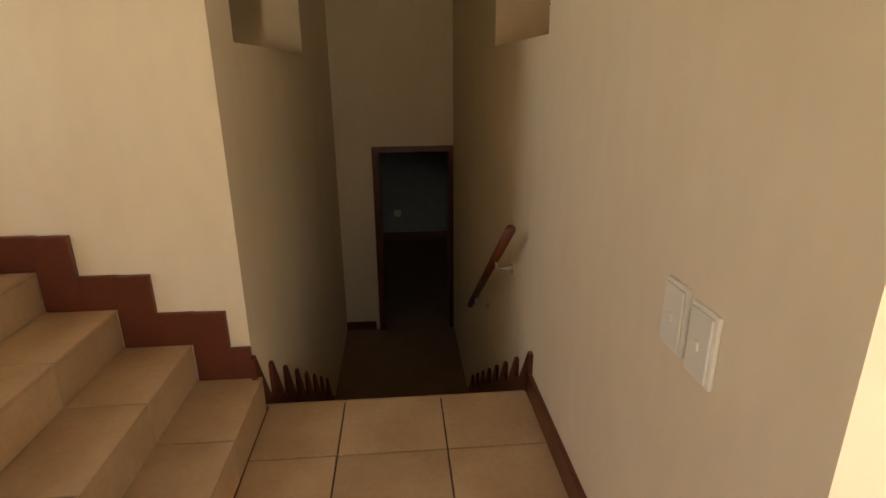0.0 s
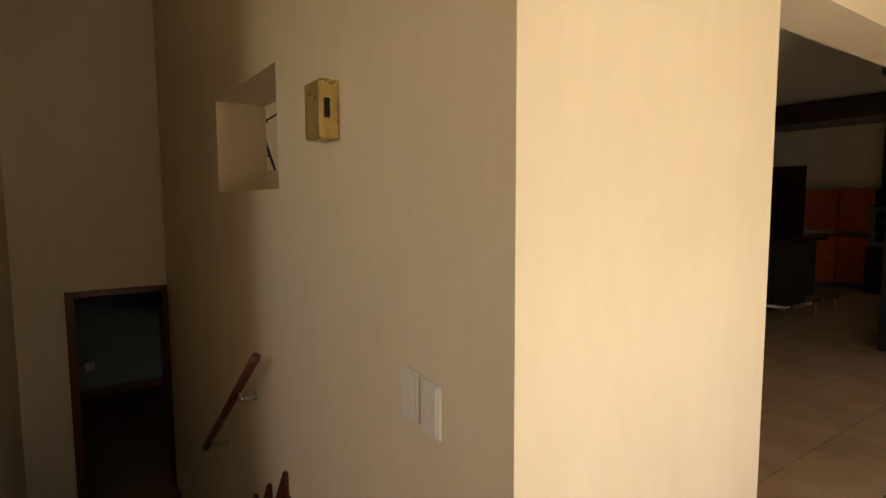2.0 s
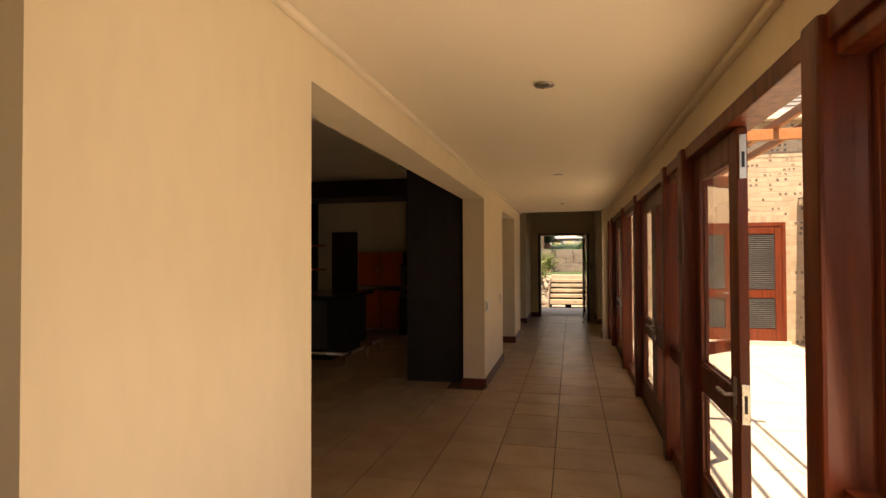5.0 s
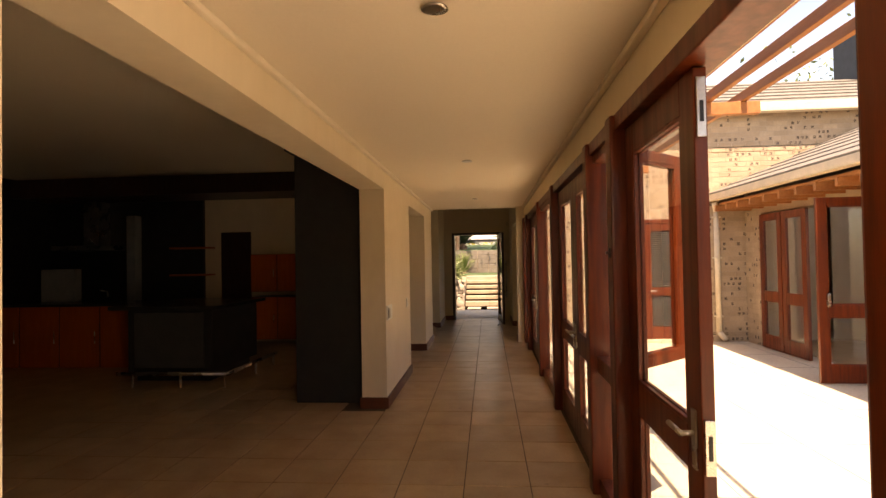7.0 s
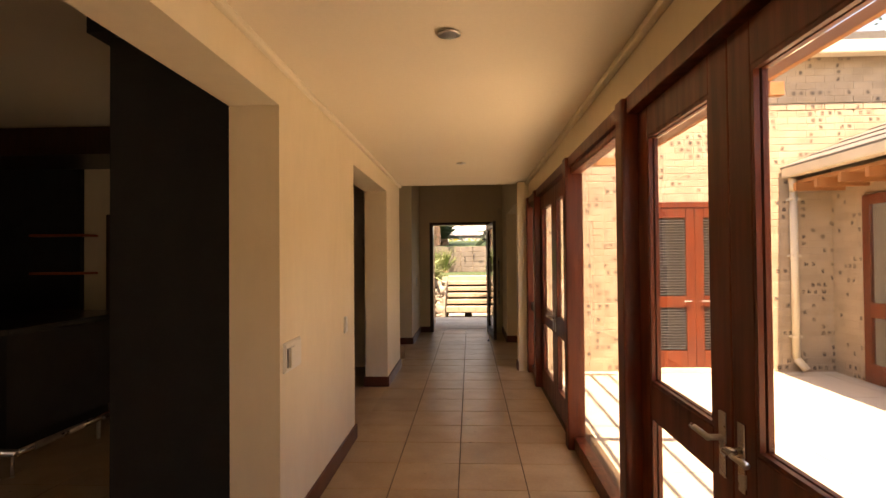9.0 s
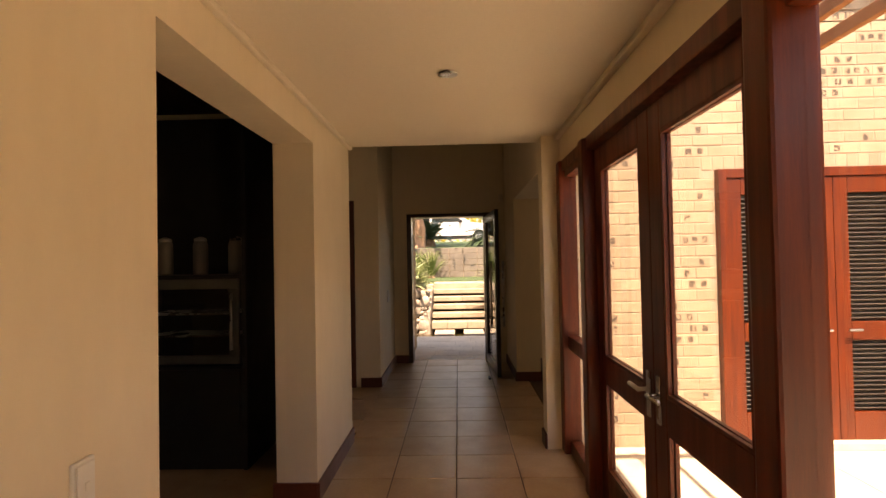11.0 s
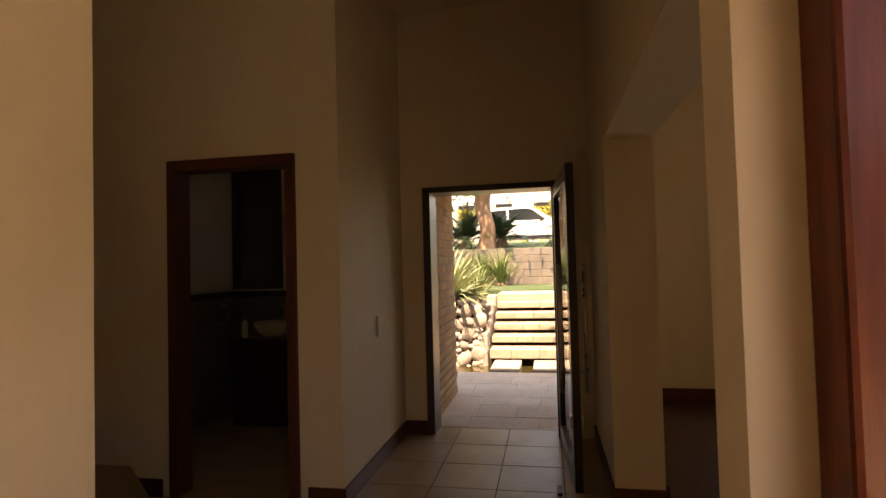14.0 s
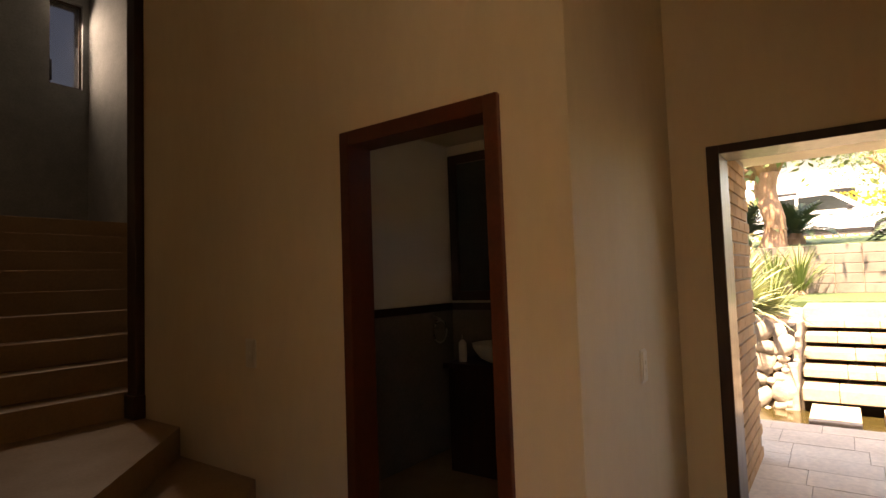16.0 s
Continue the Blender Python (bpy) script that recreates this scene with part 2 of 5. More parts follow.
wall("wall_stair_end", "x", 5.75, 6.0, -0.77, 0.44, -1.5, 3.7, [(-0.33, 0.43, -1.5, 0.62)], label="plastered end wall with a doorway below the stairs")
# unseen wall; its opening is invented to go with the stair fill lamp
wall("wall_west", "y", -3.4, -3.2, -1.25, 6.0, -0.3, 3.9, [(0.9, 1.9, 1.45, 2.55)], label="cream plastered end wall with an added opening behind a fill lamp")
# backing slab whose dark colour stands in for the unlit space past the opening
structure("wall_niche_left", box(-2.0, 2.45, 1.0, -1.9, 6.0, 3.7), M_DARKWOOD, "backing wall behind the square opening, coloured dark as if unlit", "wall")
structure("floor_lower", box(-3.2, 4.2, -1.7, 3.0, 10.0, -1.40), M_CARPET, "brown floor below the stairs", "floor")
wall("wall_lower_room", "x", 9.2, 9.4, -3.2, 3.0, -1.5, 1.2, mat=M_BLUEWALL, label="blue grey wall of the lower room")
structure("wall_lower_west", box(-2.4, 6.0, -1.5, -2.2, 9.2, 1.2), M_BLUEWALL, "blue grey wall of the lower room", "wall")
structure("wall_lower_east", box(2.6, 6.0, -1.5, 2.8, 9.2, 1.2), M_BLUEWALL, "blue grey wall of the lower room", "wall")
structure("ceiling_lower", box(-3.2, 6.0, 1.2, 3.0, 9.4, 1.3), M_CEIL, "ceiling of the lower room", "ceiling")
structure("ceiling_corridor", box(-3.2, -1.25, CEIL, 10.38, 0.645, CEIL + 0.2), M_CEIL, "pale painted corridor ceiling", "ceiling")
structure("ceiling_stairs", box(-3.4, 0.65, 3.7, 0.74, 6.0, 3.9), M_CEIL, "pale painted stairwell ceiling", "ceiling")
# out of view; added to block sun that leaked onto the stair wall
structure("wall_stairs_south", box(-3.4, 0.45, CEIL + 0.36, 0.74, 0.649, 3.9), M_WALL, "unseen plastered wall above the corridor roof, added against stray sun", "wall")
structure("ceiling_kitchen", box(0.74, 0.90, 3.0, 10.38, 8.2, 3.2), M_CEIL, "pale painted kitchen ceiling", "ceiling")
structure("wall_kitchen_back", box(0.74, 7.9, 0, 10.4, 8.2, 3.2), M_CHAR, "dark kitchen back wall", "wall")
structure("wall_kitchen_side", box(0.742, 6.0, 0, 0.9, 7.9, 3.0), M_WALL, "plastered kitchen side wall", "wall")
structure("wall_kitchen_far", box(10.38, 0.9, 0, 10.6, 8.2, 3.7), M_WALL, "plastered wall between kitchen and hall stairs", "wall")
# entrance hall
structure("wall_over_corridor", box(10.38, -1.25, CEIL + 0.2, 10.6, 0.9, 3.7), M_WALL, "plastered wall above the corridor mouth", "wall")
structure("ceiling_hall", box(10.38, -1.25, HALL_TOP, 14.8, 3.9, HALL_TOP + 0.2), M_CEIL, "pale ceiling of the high entrance hall", "ceiling")
wall("wall_bathroom", "y", 12.24, 12.36, 0.685, 3.87, 0, HALL_TOP, [(0.99, 1.83, 0, 2.12)], label="plastered hall wall with the washroom doorway")
wall("wall_hall_return", "x", 0.685, 0.90, 12.36, 13.69, 0, HALL_TOP, label="plastered return wall beside the entrance")
wall("wall_entrance", "y", 13.69, 13.92, -1.25, 0.90, 0, HALL_TOP, [(-0.64, 0.45, 0, 2.07)], label="plastered entrance wall with the front doorway")
wall("wall_hall_right", "x", -1.18, -0.90, 10.32, 13.69, 0, HALL_TOP, [(10.32, 12.45, 0, 2.15)], label="plastered hall wall with a wide opening to the side room")
wall("wall_lounge_window", "y", 15.0, 15.2, -6.0, -1.18, 0, 3.2, [(-5.0, -2.2, 0.06, 2.25)], label="side room wall with a shuttered window")
wall("wall_lounge_porch", "x", -1.45, -1.18, 13.92, 15.2, 0, 3.2, label="plastered wall between side room and porch")
structure("wall_lounge_south", box(10.25, -6.2, 0, 15.2, -6.0, 3.4), M_WALL, "side room end wall", "wall")
structure("ceiling_lounge", box(10.25, -6.2, 3.2, 15.2, -1.18, 3.4), M_CEIL, "side room ceiling", "ceiling")
# washroom shell
structure("wall_wash_back", box(14.3, 0.9, 0, 14.5, 3.87, 2.8), M_WHITE, "white washroom back wall", "wall")
structure("wall_wash_side", box(12.36, 2.7, 0, 14.3, 2.9, 2.8), M_WHITE, "white washroom side wall", "wall")
structure("ceiling_wash", box(12.36, 0.9, 2.6, 14.5, 2.9, 2.8), M_CEIL, "washroom ceiling", "ceiling")
# stair hall shell
WELL_TOP = 5.7
# stairwell walls carry the bluish shade of the well in their colour
wall("wall_hall_back", "x", 7.9, 8.2, 10.6, 14.5, 0, WELL_TOP, [(12.95, 13.33, 4.1, 5.25)], mat=M_BLUEWALL, label="wall at the head of the hall stairs with a narrow window, coloured for dim daylight")
structure("wall_hall_side", box(14.5, 0.9, 0, 14.8, 8.2, WELL_TOP), M_BLUEWALL, "stairwell wall coloured blue grey for dim daylight", "wall")
structure("wall_well_west", box(10.38, 3.9, 3.7, 10.6, 8.2, WELL_TOP), M_BLUEWALL, "stairwell wall coloured blue grey for dim daylight", "wall")
structure("wall_well_south", box(10.38, 3.7, HALL_TOP + 0.2, 14.8, 3.9, WELL_TOP), M_BLUEWALL, "stairwell wall coloured blue grey for dim daylight", "wall")
structure("ceiling_well", box(10.38, 3.7, WELL_TOP, 14.8, 8.2, WELL_TOP + 0.2), M_CEIL, "pale stairwell ceiling", "ceiling")
w = thing("stair_window", "narrow pale stairwell window in a thin frame", "window", (13.14, 7.95, 4.1))
for a, b, c, d in ((12.95, 12.975, 4.1, 5.25), (13.305, 13.33, 4.1, 5.25), (12.975, 13.305, 4.1, 4.13), (12.975, 13.305, 5.22, 5.25)):
    part("frame", box(a, 7.96, c, b, 8.0, d, 0.003), M_DARKWOOD, w)
part("latch", box(12.965, 7.93, 4.15, 12.99, 7.96, 4.42, 0.004), M_BLACK, w)
g = part("pane", box(12.97, 7.976, 4.12, 13.31, 7.984, 5.23), glass_material("smoked_glass", (0.16, 0.16, 0.165)), w)
g.visible_shadow = False
# glazed wall: upper band and outer side
structure("wall_glazed_head", box(-3.2, -1.25, 2.17, 10.25, -1.02, CEIL), M_WALL, "plastered band above the glazed doors", "wall")
structure("wall_glazed_end", box(10.14, -1.25, 0, 10.32, -0.88, HALL_TOP), M_WALL, "plastered pier at the corridor's end", "wall")
structure("roof_corridor", box(-3.4, -1.27, CEIL + 0.2, 10.25, 0.65, CEIL + 0.35), M_ROOF, "flat roof above the corridor", "roof")

# outdoor ground: one sheet to the horizon
bm = bmesh.new()
cube_into(bm, -300, -300, -2.2, 300, 300, -2.0)
structure("ground", bm, material("earth", (0.18, 0.14, 0.08), 0.95, fine=10, bump=0.3), "earth ground", "ground")
structure("courtyard_paving", box(-6, -6.0, -0.3, 10.25, -1.25, -0.03), M_CONC, "pale sunlit courtyard paving", "pavement")
structure("wall_courtyard_brick", box(10.25, -6.0, -0.3, 10.40, -1.25, 3.95), M_MORTAR, "cream face brick courtyard wall", "wall")
structure("wall_courtyard_west", box(-6.2, -6.0, -0.3, -6.0, -1.25, 2.4), M_WALL, "plastered courtyard wall", "wall")

# posts of the glazed wall
POST_FAR = [10.14, 9.39, 7.43, 5.93, 4.05, 3.37, 1.46, 0.0, -1.5]
for far in POST_FAR:
    p = thing("door_post", "varnished red-brown timber post of the glazed wall", "post", (far - 0.06, -1.06, 0), "glazed wall posts")
    part("shaft", box(far - 0.12, -1.115, 0, far, -0.985, 2.165, 0.012), M_WOOD, p)
HEAD = thing("door_head_beam", "varnished red-brown timber head rail above the glazed doors", "beam", (4, -1.1, 2.1))
part("beam", box(-3.2, -1.15, 2.09, 10.14, -1.01, 2.168, 0.006), M_WOOD, HEAD)


def leaf(name, x0, x1, z0, z1, label, category="door", swing=None, rails=(0.80,), stile=0.13, depth=0.045, y=-1.08, pull=None, bottom=0.2):
    """A glazed timber leaf between x0 and x1, with stiles, rails and panes, beads and an optional lever."""
    e = thing(name, label, category, (x0, y, z0), "glazed leaves")
    part("stile", box(x0, y - depth / 2, z0, x0 + stile, y + depth / 2, z1, 0.005), M_WOOD, e)
    part("stile", box(x1 - stile, y - depth / 2, z0, x1, y + depth / 2, z1, 0.005), M_WOOD, e)
    levels = [z0, *rails, z1]
    part("top_rail", box(x0 + stile, y - depth / 2, z1 - stile, x1 - stile, y + depth / 2, z1, 0.005), M_WOOD, e)
    part("bottom_rail", box(x0 + stile, y - depth / 2, z0, x1 - stile, y + depth / 2, z0 + bottom, 0.005), M_WOOD, e)
    spans = []
    low = z0 + bottom
    for r in rails:
        part("lock_rail", box(x0 + stile, y - depth / 2, r - 0.07, x1 - stile, y + depth / 2, r + 0.07, 0.005), M_WOOD, e)
        spans.append((low, r - 0.07))
        low = r + 0.07
    spans.append((low, z1 - stile))
    for a, b in spans:
        pane = part("pane", box(x0 + stile - 0.01, y - 0.003, a - 0.01, x1 - stile + 0.01, y + 0.003, b + 0.01), M_GLASS, e)
        pane.visible_shadow = False
        bm = bmesh.new()
        for s in (-1, 1):
            yy = y + s * 0.012
            cube_into(bm, x0 + stile, yy - 0.008, a, x0 + stile + 0.014, yy + 0.008, b)
            cube_into(bm, x1 - stile - 0.014, yy - 0.008, a, x1 - stile, yy + 0.008, b)
            cube_into(bm, x0 + stile + 0.014, yy - 0.008, a, x1 - stile - 0.014, yy + 0.008, a + 0.014)
            cube_into(bm, x0 + stile + 0.014, yy - 0.008, b - 0.014, x1 - stile - 0.014, yy + 0.008, b)
        part("bead", bm, M_WOOD, e)
    if pull is not None:
        h = part("handle", box(pull - 0.02, y + depth / 2, 0.74, pull + 0.02, y + depth / 2 + 0.008, 0.94, 0.003), M_STEEL, e, "steel lever handle on a long plate")
        s = 1 if pull < (x0 + x1) / 2 else -1
        bm = rod((pull, y + depth / 2, 0.86), (pull, y + depth / 2 + 0.055, 0.86), 0.010)
        rod_into(bm, (pull - 0.008 * s, y + depth / 2 + 0.05, 0.86), (pull + 0.12 * s, y + depth / 2 + 0.05, 0.86), 0.010)
        part("lever", bm, M_STEEL, h, smooth=True)
    if swing:
        hx, angle = swing
        turn = Matrix.Translation((hx, y - 0.03, 0)) @ Matrix.Rotation(radians(angle), 4, "Z") @ Matrix.Translation((-hx, -y, 0))
        e.matrix_basis = turn @ e.matrix_basis
    return e


def double_door(near, far, open_near=0):
    mid = (near + far) / 2
    leaf("glazed_door", mid + 0.003, far - 0.004, 0.02, 2.085, "closed varnished timber door leaf with two glass panes", pull=mid + 0.06)
    leaf("glazed_door", near + 0.004, mid - 0.003, 0.02, 2.085, "varnished timber door leaf with two glass panes" + (", folded open" if open_near else ", closed"),
         swing=(near, -open_near) if open_near else None, pull=None if open_near else mid - 0.06)


double_door(7.43, 9.27)
double_door(4.05, 5.81)
double_door(1.46, 3.25, 165)


def fixed_light(near, far, transom=0.82, sash=None):
    e = thing("glazed_side_light", "fixed glass light framed in varnished timber", "window", (near, -1.12, 0), "side lights")
    rails = [(0.0, 0.10), (2.04, 2.09)]
    if transom:
        rails.append((transom - 0.05, transom + 0.05))
    for a, b in rails:
        part("rail", box(near, -1.105, a, far, -1.03, b, 0.005), M_WOOD, e)
    spans = [(0.10, transom - 0.05), (transom + 0.05, 2.04)] if transom else [(0.10, 2.04)]
    if sash:
        spans = spans[:1]
    for a, b in spans:
        g = part("pane", box(near, -1.073, a, far, -1.067, b), M_GLASS, e)
        g.visible_shadow = False
    return e


fixed_light(9.39, 10.02)
fixed_light(5.93, 7.31, None)
fixed_light(3.37, 3.93, 0.80, True)
fixed_light(0.0, 1.34)
fixed_light(-1.5, -0.12)
# solid stretch added out of view to hold light off the left stair wall
structure("wall_light_block", box(-3.2, -1.25, 0, -1.62, -1.02, 2.17), M_WALL, "unseen plastered wall added beside the glazing to dim the stairs", "wall")
leaf("casement_window", 3.39, 3.91, 0.87, 2.03, "varnished timber window sash swung outward", "window", swing=(3.39, -45), rails=(), stile=0.06, bottom=0.06)

# front door frame and door
fd = thing("front_door_frame", "dark timber frame round the front doorway", "door frame", (13.69, -0.1, 0))
part("jamb", box(13.665, 0.425, 0, 13.94, 0.49, 2.105, 0.006), M_DARKWOOD, fd)
part("jamb", box(13.665, -0.69, 0, 13.94, -0.60, 2.11, 0.006), M_DARKWOOD, fd)
part("head", box(13.665, -0.60, 2.055, 13.94, 0.425, 2.105, 0.006), M_DARKWOOD, fd)


# ---- stairs at the start ----
def stepped(name, mat, label, cells, parent=None):
    bm = bmesh.new()
    for c in cells:
        cube_into(bm, *c, 0.004)
    return structure(name, bm, mat, label, "stairs")


# rising steps: tiles on a core
for k in range(6):
    x1 = -0.745 - 0.268 * k
    z1 = 0.17 * (k + 1)
    s = tagged(part("stair_core", box(-3.2, 0.66, z1 - 0.18, x1, 2.195, z1 - 0.012), M_GROUT), "tiled step rising beside the landing", "stairs", kind="structure")
    ys = [0.66, 0.92, 1.345, 1.77, 2.195]
    for a, b in zip(ys, ys[1:]):
        part("tread_tile", box(x1 - 0.28, a + 0.003, z1 - 0.012, x1 + 0.012, b - 0.003, z1, 0.003), M_TILE, s)
        part("riser_tile", box(x1, a + 0.003, z1 - 0.168, x1 + 0.010, b - 0.003, z1 - 0.014, 0.002), M_TILE, s)
    sk = tagged(part("skirting", box(x1 - 0.24, 2.180, z1, min(x1 + 0.045, -0.768), 2.2, z1 + 0.145, 0.004), M_SKIRT), "stepped red-brown timber skirting", "skirting", "stair skirting", "structure")
    if k:
        part("riser_piece", box(x1 + 0.02, 2.178, z1 - 0.168, x1 + 0.165, 2.1985, z1 + 0.143, 0.004), M_SKIRT, sk)

# steps going down
for k in range(8):
    y0 = 2.24 + 0.26 * k
    z1 = -0.175 * (k + 1)
    s = tagged(part("stair_core", box(-0.77, y0, z1 - 0.3, 0.44, y0 + 0.27, z1 - 0.012), M_GROUT), "tiled step leading down", "stairs", kind="structure")
    for a, b in ((-0.77, -0.39), (-0.39, 0.03), (0.03, 0.44)):
        part("tread_tile", box(a + 0.003, y0 - 0.01, z1 - 0.012, b - 0.003, y0 + 0.26, z1, 0.003), M_TILE, s)
    for x0, x1 in ((-0.77, -0.752), (0.422, 0.44)):
        bm = bmesh.new()
        back, rise = (0.03, 0.06) if x0 < 0 else (0.0, 0.0)
        for a in (x0, x1):
            ring = [bm.verts.new((a, y0 + dy - back, z1 + dz)) for dy, dz in ((-0.045, 0.0), (-0.045, 0.385 + rise), (-0.02, 0.39 + rise), (0.16, 0.13), (0.225, 0.12), (0.225, 0.0))]
            bm.faces.new(ring)
        bm.verts.ensure_lookup_table()
        for q in range(6):
            p = (q + 1) % 6
            bm.faces.new((bm.verts[q], bm.verts[p], bm.verts[6 + p], bm.verts[6 + q]))
        structure("skirting", bm, M_SKIRT, "saw-toothed dark timber stair skirting", "skirting")
structure("baseboard_landing", box(0.422, 0.64, 0, 0.44, 2.24, 0.11, 0.004), M_SKIRT, "red-brown timber baseboard", "baseboard")
structure("baseboard_lower", box(-0.77, 5.732, -1.40, -0.44, 5.75, -1.30, 0.004), M_SKIRT, "dark timber baseboard", "baseboard")
structure("baseboard_lower_room", box(-2.2, 9.18, -1.40, 2.6, 9.2, -1.28, 0.004), M_SKIRT, "dark timber baseboard", "baseboard")
nosing = structure("landing_nosing", box(-0.77, 2.225, -0.17, 0.42, 2.25, -0.004, 0.003), M_TILE, "tiled edge of the landing", "stairs")

f = thing("stair_door_frame", "dark red-brown timber frame of the lower doorway", "door frame", (0, 5.75, -1.4))
part("jamb", box(-0.40, 5.71, -1.40, -0.33, 6.02, 0.66, 0.006), M_SKIRT, f)
part("jamb", box(0.39, 5.71, -1.40, 0.438, 6.02, 0.66, 0.006), M_SKIRT, f)
part("head", box(-0.33, 5.71, 0.60, 0.39, 6.02, 0.66, 0.006), M_SKIRT, f)
d = thing("lower_room_socket", "white wall socket in the lower room", "socket", (-0.18, 9.18, -0.9))
part("plate", box(-0.24, 9.185, -1.0, -0.12, 9.2, -0.88, 0.004), M_WHITE, d)
part("rocker", box(-0.20, 9.178, -0.96, -0.16, 9.186, -0.92, 0.002), M_WHITE, d)

# handrail
h = thing("stair_handrail", "round varnished timber handrail on steel brackets", "handrail", (0.36, 2.4, 0.7))
part("rail", rod((0.355, 2.36, 0.74), (0.355, 3.66, -0.20), 0.023, seg=16), M_SKIRT, h, smooth=True)
for y in (2.68, 3.40):
    z = 0.74 - (y - 2.36) * 0.723
    bm = rod((0.355, y, z - 0.03), (0.355, y, z - 0.075), 0.007)
    rod_into(bm, (0.352, y, z - 0.072), (0.44, y, z - 0.072), 0.007)
    rod_into(bm, (0.432, y, z - 0.072), (0.44, y, z - 0.072), 0.026)
    part("bracket", bm, M_STEEL, h, "steel wall bracket", True)


# wall plates
def switch_plate(name, m, w, h, label, rockers=1, dark=False):
    """Faces +y in its own space."""
    e = thing(name, label, "switch")
    part("plate", box(-w / 2, 0, -h / 2, w / 2, 0.010, h / 2, 0.004), M_WHITE, e)
    part("rim", box(-w / 2 + 0.008, 0.010, -h / 2 + 0.008, w / 2 - 0.008, 0.016, h / 2 - 0.008, 0.003), M_WHITE, e)
    for k in range(rockers):
        z = (k - (rockers - 1) / 2) * 0.035
        part("rocker", box(-0.007, 0.016, z - 0.010, 0.007, 0.020, z + 0.010, 0.002), M_BLACK if dark else M_WHITE, e)
    e.matrix_basis = m
    return e


WEST = pose(0, 0, 0, 0, 0, 90)
switch_plate("light_switch", Matrix.Translation((0.44, 1.08, 0.925)) @ WEST, 0.09, 0.15, "white square light switch plate on cream plaster")
switch_plate("light_switch", Matrix.Translation((0.44, 0.975, 0.915)) @ WEST, 0.09, 0.15, "white square light switch plate on cream plaster")
SOUTH = pose(0, 0, 0, 0, 0, 180)
e = switch_plate("wall_switch_panel", Matrix.Translation((6.015, 0.65, 0.935)) @ SOUTH, 0.26, 0.15, "wide cream wall plate with one large raised switch", 0)
place = e.matrix_basis.copy()
e.matrix_basis = Matrix.Identity(4)
part("dark_gap", box(0.095, 0.016, -0.05, 0.108, 0.020, 0.045, 0.001), M_BLACK, e)
part("large_rocker", box(0.02, 0.016, -0.05, 0.095, 0.034, 0.05, 0.004), M_WHITE, e)
part("dimple", rod((0.0, 0.016, 0.02), (0.0, 0.020, 0.02), 0.008), M_WHITE, e)
e.matrix_basis = place
switch_plate("light_switch", Matrix.Translation((7.22, 0.65, 0.94)) @ SOUTH, 0.075, 0.12, "small white light switch plate")
switch_plate("hall_switch", Matrix.Translation((12.957, 0.685, 1.0)) @ SOUTH, 0.075, 0.15, "cream switch plate with two small buttons beside the front door", 2)
switch_plate("hall_blank_plate", Matrix.Translation((12.24, 2.62, 1.05)) @ WEST, 0.09, 0.16, "blank cream cover plate on the hall wall")

s = thing("wall_lamp", "glossy gold wall lamp with a small dark window", "wall lamp", (0.44, 1.66, 1.78))
M_GOLD = material("hammered_gold", (0.62, 0.45, 0.16), 0.3, metal=0.55, scale=30, fine=45, bump=0.6, dist=0.01)
part("body", box(0.375, 1.540, 1.685, 0.44, 1.672, 1.885, 0.006), M_GOLD, s)
part("front", box(0.368, 1.540, 1.690, 0.376, 1.672, 1.880, 0.003), M_GOLD, s)
part("window", box(0.385, 1.533, 1.755, 0.405, 1.542, 1.82, 0.002), M_BLACK, s)

# small room past the square opening
structure("wall_scullery_back", box(0.74, 4.95, 0, 2.6, 5.1, 3.0), M_WALL, "cream plastered wall past the square opening", "wall")
# unseen partition, invented to keep the fill lamp's spill out of the kitchen
wall("wall_scullery_side", "y", 2.6, 2.75, 1.9, 5.1, 0, 3.0, [(3.5, 4.3, 1.4, 2.2)], label="cream plastered partition added to contain the fill lamp, with a small opening")
# tripod in the room past the square opening
c = thing("tall_cupboard", "plain cream cupboard past the square opening", "cabinet", (1.1, 4.5, 0))
part("body", box(0.80, 4.15, 0, 1.6, 4.9, 1.72, 0.006), M_CREAM, c)
t = thing("camera_tripod", "small black camera tripod standing on the cream cupboard", "tripod", (0.99, 4.35, 1.72))
part("column", rod((0.99, 4.35, 1.85), (0.99, 4.35, 2.12), 0.016), M_BLACK, t)
part("head", box(0.93, 4.30, 2.11, 1.05, 4.40, 2.15, 0.01), M_BLACK, t)
part("pan_handle", rod((1.0, 4.33, 2.10), (1.14, 4.28, 2.20), 0.007), M_BLACK, t)
part("collar", lathe([(0.02, 0.30), (0.035, 0.31), (0.035, 0.36), (0.02, 0.37)], 12, (0.99, 4.35, 1.72)), M_BLACK, t)
for a in (0.1, 2.2, 4.3):
    part("leg", rod((0.99 + 0.02 * math.cos(a), 4.35 + 0.02 * math.sin(a), 2.06), (0.99 + 0.13 * math.cos(a), 4.35 + 0.13 * math.sin(a), 1.72), 0.014, 0.010), M_BLACK, t)
    part("brace", rod((0.99, 4.35, 1.86), (0.99 + 0.09 * math.cos(a), 4.35 + 0.09 * math.sin(a), 1.845), 0.006), M_BLACK, t)

# ---- baseboards, cornice and ceiling lights of the corridor ----
def board(x0, y0, x1, y1, h=0.11):
    structure("baseboard", box(x0, y0, 0, x1, y1, h, 0.004), M_SKIRT, "red-brown varnished timber baseboard", "baseboard")


board(0.422, 0.632, 1.588, 0.65)
board(1.57, 0.65, 1.588, 0.92)
board(5.832, 0.632, 7.568, 0.65)
board(5.832, 0.65, 5.85, 0.92)
